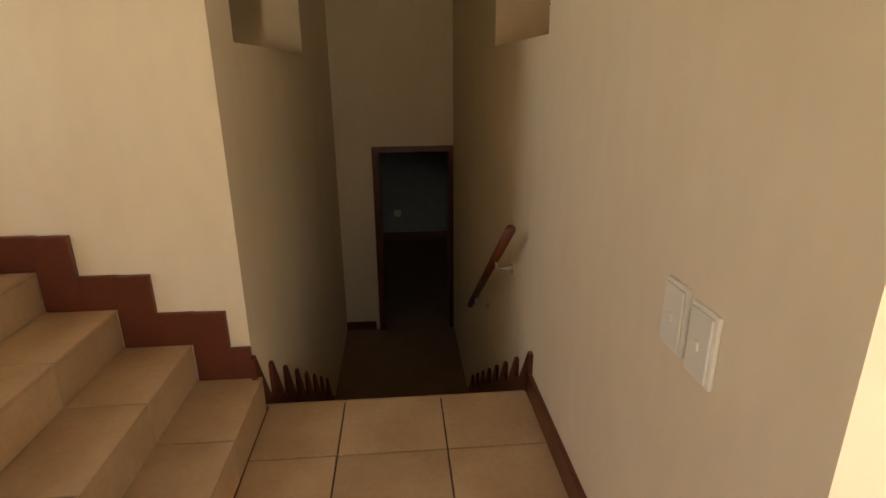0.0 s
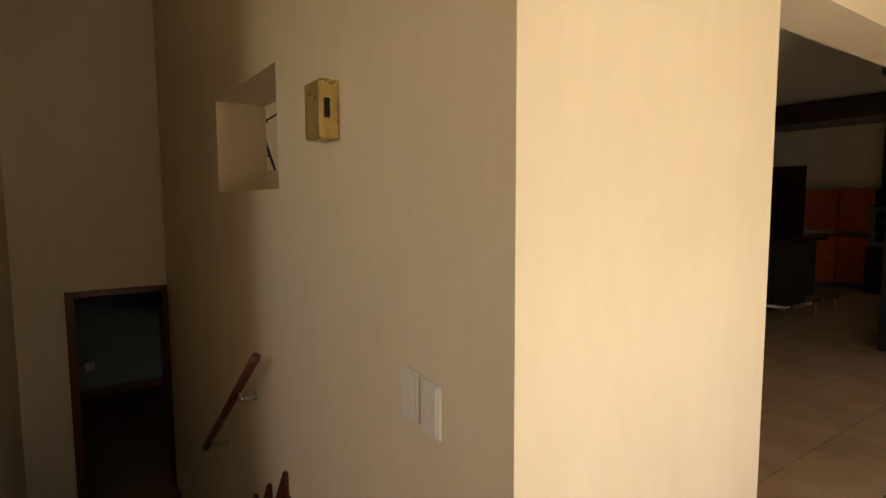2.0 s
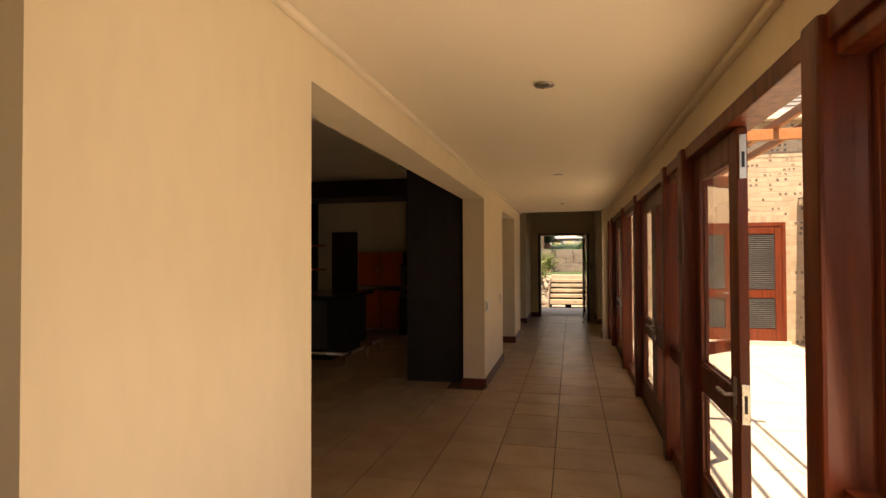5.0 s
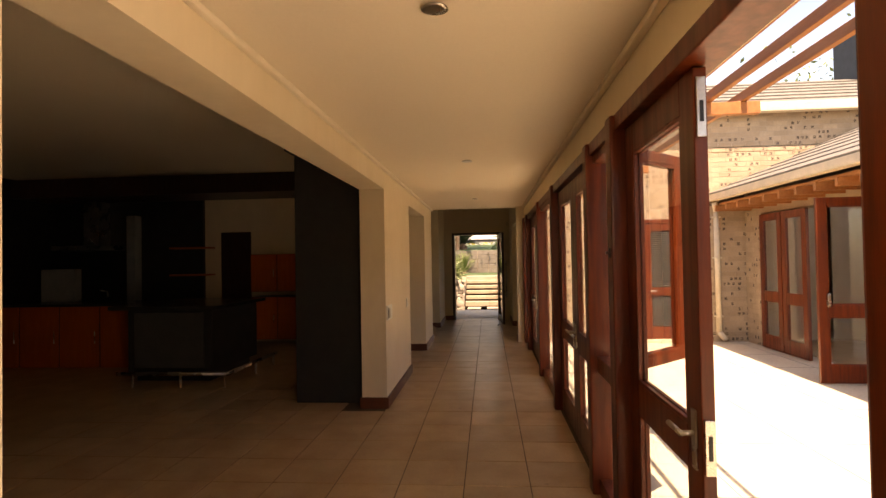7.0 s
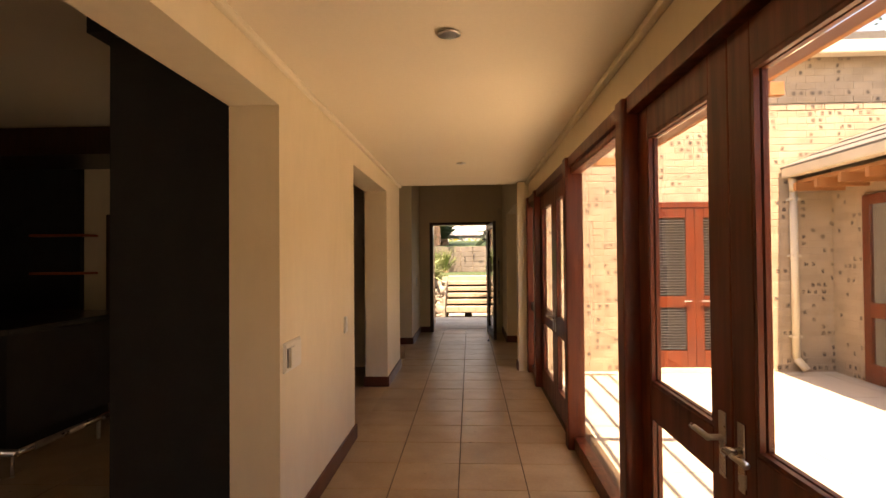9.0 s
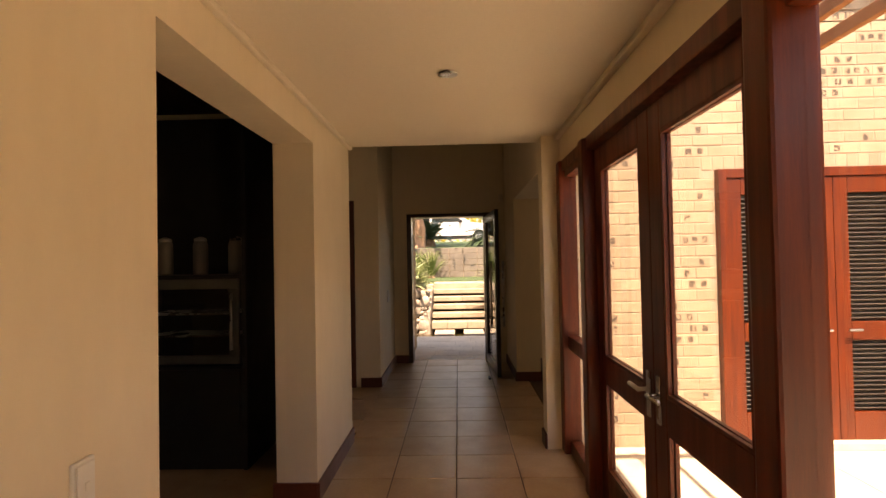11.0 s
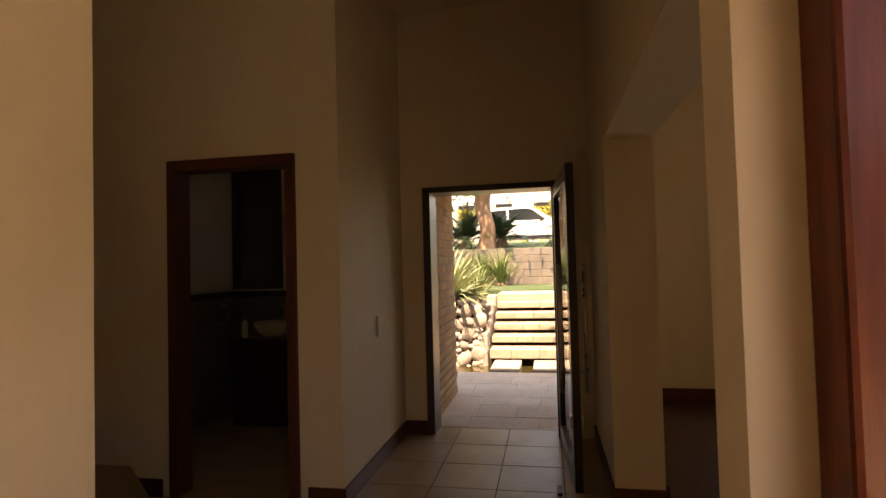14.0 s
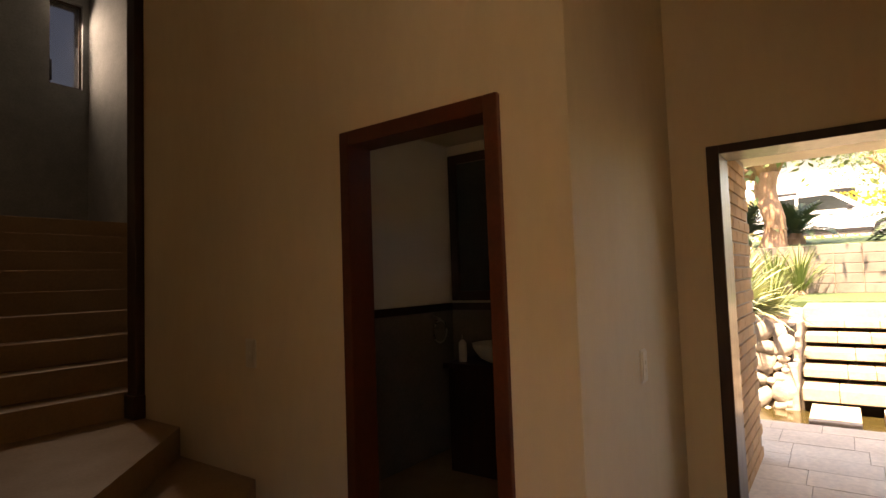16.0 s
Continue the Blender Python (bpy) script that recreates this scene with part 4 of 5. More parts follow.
for k in range(28):
    x = 10.0 - 0.4 * k
    part("rafter", box(x, -4.82, 2.20, x + 0.05, -4.22, 2.30), M_PERG, rf)
for k in range(10):
    y0, z0 = -4.18 - 0.36 * k, 2.50 + 0.155 * k
    part("tile_course", box(-6, -0.40, -0.02, 10.22, 0.02, 0.022, 0.006, Matrix.Translation((0, y0, z0)) @ Matrix.Rotation(radians(-21), 4, "X")), M_ROOF, rf)


def wing_leaf(x0, x1, swing=None, label="closed brown timber folding door leaf with glass panes"):
    e = leaf("folding_door", x0, x1, -0.02, 2.10, label, y=-4.78, stile=0.10, depth=0.045)
    if swing:
        e.matrix_basis = Matrix.Translation((swing[0], -4.78, 0)) @ Matrix.Rotation(radians(swing[1]), 4, "Z") @ Matrix.Translation((-swing[0], 4.78, 0)) @ e.matrix_basis
    return e


wing_leaf(9.05, 9.68)
wing_leaf(8.40, 9.03)
wing_leaf(7.05, 7.70, (7.05, 88), "brown timber folding door leaf standing open with a steel lock")
wing_leaf(6.36, 7.0)
wing_leaf(5.72, 6.34)
part_lock = thing("door_lock", "steel lock plate on the open folding door", "lock", (7.08, -4.18, 0.9))
part("plate", box(7.0, -4.24, 0.85, 7.035, -4.20, 1.0, 0.004), M_STEEL, part_lock)

# pergola
pg = thing("pergola", "orange-brown timber pergola battens outside the glazed wall", "pergola", (4, -1.7, 2.4))
for y in (-1.36, -1.58, -1.80, -2.02):
    part("batten", box(-5.8, y - 0.018, 2.44, 8.95, y + 0.018, 2.50, 0.004), M_PERG, pg)
for x in (-0.7, 1.7, 4.1, 6.5, 8.9):
    part("cross_beam", box(x, -2.12, 2.36, x + 0.05, -1.26, 2.44, 0.004), M_PERG, pg)

# paving joints of the courtyard
M_JOINT = material("paving_joint", (0.30, 0.26, 0.20), 0.95)
for k in range(4):
    structure("paving_joint", box(-6, -1.9 - 0.9 * k, -0.03, 10.2, -1.894 - 0.9 * k, -0.0285), M_JOINT, "narrow joint in the paving", "pavement")
for k in range(16):
    structure("paving_joint", box(-5 + 1.0 * k, -4.8, -0.03, -4.994 + 1.0 * k, -1.3, -0.0288), M_JOINT, "narrow joint in the paving", "pavement")

# shoot bolts and lock on the standing leaf
hb = thing("door_bolt", "steel shoot bolt let into the door edge", "door bolt", (2.35, -1.12, 1.9), "door bolts")
part("plate", box(2.348, -1.095, 1.85, 2.356, -1.065, 2.05, 0.002), M_STEEL, hb)
part("slot", box(2.345, -1.086, 1.90, 2.349, -1.074, 1.97), M_BLACK, hb)
hb = thing("door_strike", "steel lock strike let into the door edge", "door bolt", (2.35, -1.12, 0.8), "door bolts")
part("plate", box(2.346, -1.097, 0.74, 2.356, -1.063, 0.92, 0.002), M_STEEL, hb)
part("slot", box(2.343, -1.086, 0.79, 2.347, -1.074, 0.87), M_BLACK, hb)
hw = thing("window_latch", "dark metal latch on the side light's transom", "latch", (3.6, -1.06, 0.84))
part("body", box(3.40, -1.07, 0.80, 3.62, -1.045, 0.84, 0.006), M_BLACK, hw)

kp = thing("door_catch", "small dark metal catch on the timber post", "latch", (3.31, -0.985, 1.48))
part("plate", box(3.295, -0.986, 1.455, 3.325, -0.980, 1.505, 0.002), M_BLACK, kp)
part("knob", rod((3.31, -0.982, 1.48), (3.31, -0.965, 1.48), 0.008), M_DARKWOOD, kp)

# ---- outside the front door ----
M_FLAG = material("worn_flagstone", (0.72, 0.60, 0.45), 0.7, col2=(0.58, 0.46, 0.33), scale=3, fine=25, bump=0.25, dist=0.008, random_value=0.06)
M_STONE = material("pale_rubble", (0.48, 0.42, 0.35), 0.9, col2=(0.30, 0.24, 0.19), scale=5, fine=22, bump=0.5, dist=0.015, random_value=0.25)
M_SLAB = material("sawn_sandstone", (0.40, 0.33, 0.25), 0.85, col2=(0.31, 0.25, 0.18), scale=4, fine=30, bump=0.3, dist=0.008, random_value=0.08)
M_BLOCK = material("concrete_block", (0.21, 0.18, 0.145), 0.9, col2=(0.15, 0.125, 0.10), scale=4, fine=25, bump=0.35, dist=0.01, random_value=0.10)
M_GRASS = material("lawn", (0.040, 0.080, 0.024), 0.9, col2=(0.060, 0.10, 0.036), scale=3, fine=60, bump=0.8, dist=0.02)
M_WATER = material("dark_water", (0.045, 0.035, 0.012), 0.08, fine=6, bump=0.05)
# soil of the beds; on the step risers it paints the shade
M_SHADOW_SOIL = material("shadow_soil", (0.06, 0.045, 0.03), 0.95, fine=30, bump=0.4)
structure("porch_bed", box(13.92, -1.18, -0.3, 16.4, 3.4, -0.022), M_MORTAR, "mortar bed of the porch paving", "pavement")
structure("porch_ceiling", box(13.92, -1.18, 2.25, 15.4, 0.75, 2.45), M_CREAM, "cream porch soffit", "ceiling")
structure("pond", box(16.4, -6, -0.5, 17.4, 6, -0.10), M_WATER, "dark shallow water channel", "water")
structure("garden_bank_left", box(17.42, 0.42, -0.5, 20.6, 8.0, 0.74), M_SHADOW_SOIL, "raised planting bed", "ground")
structure("garden_bank_right", box(17.42, -8.0, -0.5, 20.6, -0.90, 0.74), M_SHADOW_SOIL, "raised planting bed", "ground")
structure("garden_lawn", box(20.3, -12, -0.5, 23.3, 12, 0.90), M_GRASS, "mown lawn strip", "lawn")
structure("upper_ground", box(23.45, -40, -0.5, 140, 60, 1.80), M_GRASS, "upper garden ground", "ground")
structure("driveway", box(29, -40, 1.7, 45, 60, 2.22), material("driveway_paving", (0.36, 0.33, 0.29), 0.9, fine=10, bump=0.2), "pale sunlit driveway", "road")
bm = bmesh.new()
cube_into(bm, 23.6, -40, 1.6, 29.0, 60, 1.84)
for v in bm.verts:
    if v.co.z > 1.7 and v.co.x > 28:
        v.co.z = 2.225
structure("garden_slope", bm, M_GRASS, "grassy slope up to the driveway", "lawn")
structure("lawn_side", box(16.4, -25, -0.5, 17.41, -6.0, 0.1), M_GRASS, "lawn beyond the side room", "lawn")
structure("lawn_far", box(15.25, -40, -0.6, 60, -8.0, 0.05), M_GRASS, "sunlit lawn beyond the side room", "lawn")
for k in range(5):
    s = thing("stone_step", "pale sandstone step slab with a shadow gap", "step", (17.35 + 0.36 * k, -0.25, 0.15 * k), "garden steps")
    cuts = [-0.82, -0.40 + 0.1 * (k % 2), 0.02 - 0.08 * (k % 3), 0.34]
    for a, b in zip(cuts, cuts[1:]):
        part("slab", box(17.30 + 0.36 * k, a + 0.002, 0.15 * k + (0.06 if k else 0.02), 17.80 + 0.36 * k, b - 0.002, 0.15 * k + 0.155, 0.010), M_SLAB, s)
    # near-black riser puts the overhang's shade under each slab into colour
    part("riser", box(17.55 + 0.36 * k, -0.86, -0.4, 17.85 + 0.36 * k, 0.38, 0.15 * k + 0.055), M_SHADOW_SOIL, s)
structure("upper_step_paving", box(19.1, -0.86, -0.4, 20.3, 0.38, 0.88), M_SLAB, "sandstone paving above the steps", "pavement")
for y in (-0.72, -0.14):
    s = thing("stepping_stone", "thick pale stepping stone over the water", "paving slab", (16.9, y, -0.22), "stepping stones")
    part("slab", box(16.48, y, -0.22, 17.25, y + 0.40, 0.01, 0.012), M_SLAB, s)


def rubble_wall(name, x0, x1, y0, y1, z0, z1, seed):
    """Irregular stones set proud of a mortar core on the faces towards the house and the steps."""
    rnd = random.Random(seed)
    e = tagged(part(name, box(x0 + 0.06, y0 + 0.03, z0, x1, y1 - 0.03, z1 - 0.03), M_SHADOW_SOIL), "retaining wall of pale irregular rubble stones", "stone wall", kind="structure")
    centres = []
    for _ in range(5000):
        r = rnd.choice((0.04, 0.055, 0.07, 0.085, 0.10, 0.115))
        y, z = rnd.uniform(y0 + 0.04, y1 - 0.04), rnd.uniform(z0 + 0.05, z1 - 0.06)
        if all(math.hypot(y - a, z - b) > (r + q) * 0.86 for a, b, q in centres):
            centres.append((y, z, r))
    for y, z, r in centres:
        bm = bmesh.new()
        bmesh.ops.create_icosphere(bm, subdivisions=2, radius=1)
        off = Vector((rnd.uniform(0, 50), rnd.uniform(0, 50), 0))
        turn = rnd.uniform(0, 3.1)
        wide = rnd.uniform(1.0, 1.3)
        for v in bm.verts:
            c = Vector([math.copysign(abs(q) ** 0.6, q) for q in v.co]) * (1 + 0.35 * noise.noise(v.co * 1.1 + off))
            a, b = c.y * wide, c.z / wide ** 0.5
            v.co = Vector((x0 + 0.07 + c.x * 0.07, y + r * 1.13 * (a * math.cos(turn) - b * math.sin(turn)), z + r * 1.13 * (a * math.sin(turn) + b * math.cos(turn))))
        part("stone", bm, M_STONE, e, smooth=True)
    return e


rubble_wall("wall_rubble_left", 17.32, 17.7, 0.42, 2.6, -0.35, 0.82, 3)
rubble_wall("wall_rubble_right", 17.32, 17.7, -2.4, -0.90, -0.35, 0.82, 4)
for y0, y1 in ((0.37, 0.52), (-1.0, -0.85)):
    cp = thing("step_cheek", "stone cheek beside the garden steps", "stone wall", (17.4, y0, 0))
    for k in range(5):
        part("stone", box(17.33 + 0.36 * k, y0, -0.3 + 0.2 * k, 17.72 + 0.36 * k, y1, 0.40 + 0.12 * k, 0.03), M_STONE, cp)

bw = tagged(part("wall_block", box(23.385, -5, 0.5, 23.6, 6, 1.82), M_MORTAR), "stepped retaining wall of pale concrete blocks", "block wall", kind="structure")
for r_ in range(5):
    for k in range(24):
        y = -4.9 + 0.45 * k + 0.0
        part("block", box(23.28 + 0.02 * r_, y + 0.006, 0.90 + 0.19 * r_, 23.40 + 0.02 * r_, y + 0.444, 1.082 + 0.19 * r_, 0.012), M_BLOCK, bw)

# porch flags
fl = tagged(part("porch_paving", box(13.93, -1.17, -0.03, 16.39, 3.39, -0.010), M_MORTAR), "worn irregular flagstone porch paving", "pavement", kind="structure")
rnd = random.Random(8)
x = 13.94
while x < 16.38:
    w = min(rnd.uniform(0.30, 0.46), 16.40 - x)
    y = -1.17
    while y < 3.38:
        l_ = min(rnd.uniform(0.35, 0.75), 3.40 - y)
        part("flagstone", box(x + 0.002, y + 0.002, -0.012, x + w - 0.002, y + l_ - 0.002, -0.005 + rnd.uniform(-0.002, 0.002), 0.004), M_FLAG, fl)
        y += l_
    x += w

# porch brick wall
pb = tagged(part("wall_porch_brick", box(13.92, 0.50, -0.02, 15.25, 0.75, 2.25), M_MORTAR), "cream face brick porch wall", "wall", kind="structure")
M_WARMBRICK = material("warm_face_brick", (0.50, 0.29, 0.13), 0.85, col2=(0.40, 0.22, 0.10), scale=5, fine=40, bump=0.3, dist=0.006, random_value=0.15)
brick_a = mesh_of("brick", box(-0.125, -0.01, -0.036, 0.125, 0.01, 0.036, 0.004), M_WARMBRICK)
for r_ in range(26):
    for k in range(6):
        x = 13.94 + 0.26 * k + (0.13 if r_ % 2 else 0)
        if x + 0.25 > 15.27:
            continue
        o = new("brick", brick_a)
        o.parent = pb
        o.matrix_basis = pose(x + 0.125, 0.497, 0.035 + 0.085 * r_)


# ---- plants ----
M_TRUNK = material("tree_bark", (0.30, 0.17, 0.10), 0.9, col2=(0.42, 0.25, 0.15), scale=5, stretch=(3, 3, 0.7), fine=18, bump=0.8, dist=0.03)
M_LEAF = material("leaf_green", (0.10, 0.16, 0.05), 0.6, col2=(0.18, 0.22, 0.06), scale=2, fine=8, bump=0)
M_CYCAD = material("cycad_green", (0.035, 0.07, 0.03), 0.5, col2=(0.06, 0.10, 0.04), scale=6, fine=20, bump=0)
M_AGAVE = material("pale_yucca", (0.27, 0.32, 0.15), 0.5, col2=(0.40, 0.42, 0.25), scale=6, fine=30, bump=0)
M_YELLOW = material("yellow_hedge", (0.45, 0.36, 0.03), 0.6, col2=(0.25, 0.26, 0.04), scale=3, fine=10, bump=0)


def blades_into(bm, at, n, length, width, droop, rnd, low=10, high=85):
    for _ in range(n):
        a, el = rnd.uniform(0, 2 * math.pi), radians(rnd.uniform(low, high))
        ln = length * rnd.uniform(0.7, 1.1)
        side = Vector((-math.sin(a), math.cos(a), 0))
        p, prev = Vector(at), None
        for k in range(6):
            w = width * (1 - (k / 5) ** 2) + 0.001
            e = el - droop * (k / 5) ** 1.5
            pair = (bm.verts.new(p - side * w + Vector((0, 0, w * 0.3))), bm.verts.new(p), bm.verts.new(p + side * w + Vector((0, 0, w * 0.3))))
            if prev:
                bm.faces.new((prev[0], prev[1], pair[1], pair[0]))
                bm.faces.new((prev[1], prev[2], pair[2], pair[1]))
            prev = pair
            p = p + Vector((math.cos(a) * math.cos(e), math.sin(a) * math.cos(e), math.sin(e))) * ln / 5


def plant(name, label, at, n, length, width, droop, mat, seed, low=10, high=85, trunk=0.0):
    rnd = random.Random(seed)
    e = thing(name, label, "plant", at)
    bm = bmesh.new()
    blades_into(bm, (at[0], at[1], at[2] + trunk), n, length, width, droop, rnd, low, high)
    part("foliage", bm, mat, e)
    part("stump", lathe([(0.12, 0), (0.10, trunk * 0.5 + 0.03), (0.06, trunk + 0.08)], 10, at), M_TRUNK, e)


plant("yucca", "pale green spiky yucca on the stone wall", (17.75, 0.98, 0.78), 230, 0.95, 0.024, 0.9, M_AGAVE, 11, 5, 85, 0.08)
plant("yucca", "pale green spiky yucca on the stone wall", (17.75, -1.30, 0.78), 200, 0.95, 0.024, 0.9, M_AGAVE, 12, 5, 85, 0.08)
for k, (x, y) in enumerate(((18.6, 1.2), (19.2, 0.75), (19.5, 1.7), (18.9, -1.5), (19.6, -1.3), (22.6, 1.0), (22.9, 1.5), (22.8, 0.6), (22.5, 2.0))):
    plant("garden_grass_clump", "tall blue-green grass clump in the bed", (x, y, 0.72 if x < 20.3 else 0.90), 130, 0.75 if x < 20.3 else 1.05, 0.012, 0.6, M_LEAF, 20 + k, 40, 88)


def cycad(at, seed, size=1.3):
    rnd = random.Random(seed)
    e = thing("cycad", "dark green cycad with arching feathery fronds", "plant", at)
    part("stump", lathe([(0.2, -0.1), (0.18, 0.2), (0.10, 0.34)], 12, at), M_TRUNK, e)
    for _ in range(44):
        a, el = rnd.uniform(0, 2 * math.pi), radians(rnd.uniform(5, 75))
        bm = bmesh.new()
        p = Vector((at[0], at[1], at[2] + 0.30))
        side = Vector((-math.sin(a), math.cos(a), 0))
        spine, ways = [bm.verts.new(p)], []
        for k in range(15):
            q = el - 0.9 * (k / 14) ** 1.4
            d = Vector((math.cos(a) * math.cos(q), math.sin(a) * math.cos(q), math.sin(q)))
            p = p + d * size / 15
            spine.append(bm.verts.new(p))
            ways.append(d)
        for k, d in enumerate(ways):
            w = size * 0.20 * math.sin(math.pi * (k + 2) / 17)
            for s in (-1, 1):
                tip = bm.verts.new(spine[k].co + side * s * w + d * w * 0.7 + Vector((0, 0, 0.25 * w)))
                bm.faces.new((spine[k], spine[k + 1], tip))
        part("frond", bm, M_CYCAD, e)


cycad((24.9, 0.72, 1.85), 31, 1.0)
cycad((24.8, 1.75, 1.85), 34, 1.25)
cycad((24.5, -1.6, 1.84), 32, 1.3)
cycad((25.2, -2.4, 1.85), 33, 1.1)


def tree(at, height, crown_r, seed, trunk_r, label, leaves=2600, lean=0.0, base_h=None, boughs=()):
    rnd = random.Random(seed)
    e = thing("tree", label, "tree", at)
    base_h = base_h or height * 0.4
    top = Vector(at) + Vector((0, lean, base_h))
    bm = bmesh.new()
    rings = []
    for k in range(13):
        c = Vector(at).lerp(top, k / 12) + Vector((0.05 * math.sin(k * 0.9), 0.06 * math.cos(k * 0.7), 0))
        r = trunk_r * (1.25 - 0.5 * min(k / 4, 1) ** 0.5 + 0.1 * k / 12)
        rings.append([bm.verts.new(c + Vector((math.cos(2 * math.pi * q / 14), math.sin(2 * math.pi * q / 14), 0)) * r * (1 + 0.18 * noise.noise(Vector((q * 0.9, k * 0.35, seed))))) for q in range(14)])
    for p, q in zip(rings, rings[1:]):
        for k in range(14):
            bm.faces.new((p[k], p[(k + 1) % 14], q[(k + 1) % 14], q[k]))
    centres = []
    for k in range(8):
        a = 2 * math.pi * k / 8 + rnd.uniform(-0.3, 0.3)
        end = top + Vector((math.cos(a) * crown_r * rnd.uniform(0.4, 0.8), math.sin(a) * crown_r * rnd.uniform(0.4, 0.8), (height - base_h) * rnd.uniform(0.25, 0.85)))
        rod_into(bm, top - Vector((0, 0, 0.1)), top.lerp(end, 0.5) + Vector((0, 0, 0.2)), trunk_r * 0.7, trunk_r * 0.4, 8)
        rod_into(bm, top.lerp(end, 0.5) + Vector((0, 0, 0.2)), end, trunk_r * 0.35, trunk_r * 0.1, 8)
        centres += [end, top.lerp(end, 0.7)]
    for end in boughs:
        rod_into(bm, top - Vector((0, 0, 0.1)), end, trunk_r * 0.35, trunk_r * 0.08, 8)
        centres += [Vector(end)] * 3
    part("trunk", bm, M_TRUNK, e, smooth=True)
    verts, faces = [], []
    for _ in range(leaves):
        c = rnd.choice(centres)
        p = c + Vector((rnd.gauss(0, 1), rnd.gauss(0, 1), rnd.gauss(0, 0.7))) * crown_r * 0.27
        u = Vector((rnd.gauss(0, 1), rnd.gauss(0, 1), rnd.gauss(0, 1))).normalized() * rnd.uniform(0.06, 0.13)
        w = u.cross(Vector((rnd.gauss(0, 1), rnd.gauss(0, 1), rnd.gauss(0, 1)))).normalized() * u.length * 0.45
        i = len(verts)
        verts += [p - u, p + w, p + u, p - w]
        faces.append((i, i + 1, i + 2, i + 3))
    me = bpy.data.meshes.new("crown")
    me.from_pydata(verts, [], faces)
    me.materials.append(M_LEAF)
    c = new("crown", me)
    c.parent = e
    c.matrix_parent_inverse = e.matrix_basis.inverted()


tree((24.2, 1.05, 1.8), 5.5, 2.6, 41, 0.26, "leafy garden tree with a stout reddish trunk", 5500, 0.1, 1.7, ((23.9, 2.5, 4.0), (24.4, 3.4, 3.9), (24.0, 0.2, 4.5)))
tree((30.0, 9.0, 2.2), 8, 3.5, 42, 0.3, "far green tree behind the driveway", 3500)
tree((48.0, -3.0, 2.2), 8, 4.0, 43, 0.3, "far green tree behind the driveway", 3500)
tree((50.0, 12.0, 2.2), 9, 4.5, 44, 0.3, "far green tree behind the driveway", 3500)
tree((20.0, -13.0, 0.0), 9, 3.5, 45, 0.3, "green tree behind the roofs", 3500)
tree((26.0, -12.0, 0.0), 8, 3.5, 46, 0.3, "green tree past the lawn", 3000)


def hedge(name, x0, y0, z0, x1, y1, z1, mat, label, seed, n=3500):
    rnd = random.Random(seed)
    e = thing(name, label, "hedge", (x0, y0, z0))
    verts, faces = [], []
    for _ in range(n):
        p = Vector((rnd.uniform(x0, x1), rnd.uniform(y0, y1), z0 + (z1 - z0) * rnd.random() ** 0.7)) + Vector((0, 0, 0.15 * noise.noise(Vector((x0, rnd.uniform(y0, y1) * 2, 0)))))
        u = Vector((rnd.gauss(0, 1), rnd.gauss(0, 1), rnd.gauss(0, 1))).normalized() * 0.11
        w = u.cross(Vector((rnd.gauss(0, 1), rnd.gauss(0, 1), rnd.gauss(0, 1)))).normalized() * 0.06
        i = len(verts)
        verts += [p - u, p + w, p + u, p - w]
        faces.append((i, i + 1, i + 2, i + 3))
    me = bpy.data.meshes.new("leaves")
    me.from_pydata(verts, [], faces)
    me.materials.append(mat)
    c = new("leaves", me)
    c.parent = e
    c.matrix_parent_inverse = e.matrix_basis.inverted()


hedge("yellow_hedge", 40, -6, 2.2, 41.2, 4.6, 4.7, M_YELLOW, "yellow-green flowering hedge by the driveway", 51)
hedge("far_shrubs", 60, -25, 1.75, 64, 30, 6.5, M_LEAF, "mixed green shrubs in the distance", 52, 6000)
hedge("lawn_shrubs", 34, -14, 0, 36, -6, 2.2, M_LEAF, "green shrubs past the lawn", 53, 4000)

# white house and gatehouse far behind
h = thing("white_house", "far white plastered house with dark openings", "house", (52, 3, 2.2))
M_FAR = material("far_white_wall", (0.55, 0.53, 0.49), 0.9, fine=10, bump=0.05)
part("wall", box(52, -6, 2.0, 60, 8, 8.5, 0.05), M_FAR, h)
part("roof", box(51.5, -6.6, 8.5, 60.5, 8.6, 9.0, 0.05), M_ROOF, h)
for y in (-4, -1, 2, 5):
    part("window", box(51.9, y, 4.6, 52.05, y + 1.3, 6.2, 0.02), M_BLACK, h)
h = thing("garden_outbuilding", "pale garden building with a dark opening", "house", (38, 9, 2.2))
part("wall", box(38, 6.6, 2.2, 42, 13, 5.4, 0.03), M_FAR, h)
part("roof", box(37.6, 6.3, 5.4, 42.4, 13.3, 5.7, 0.03), M_ROOF, h)
part("opening", box(37.95, 7.2, 2.9, 38.05, 9.0, 4.2, 0.01), M_BLACK, h)


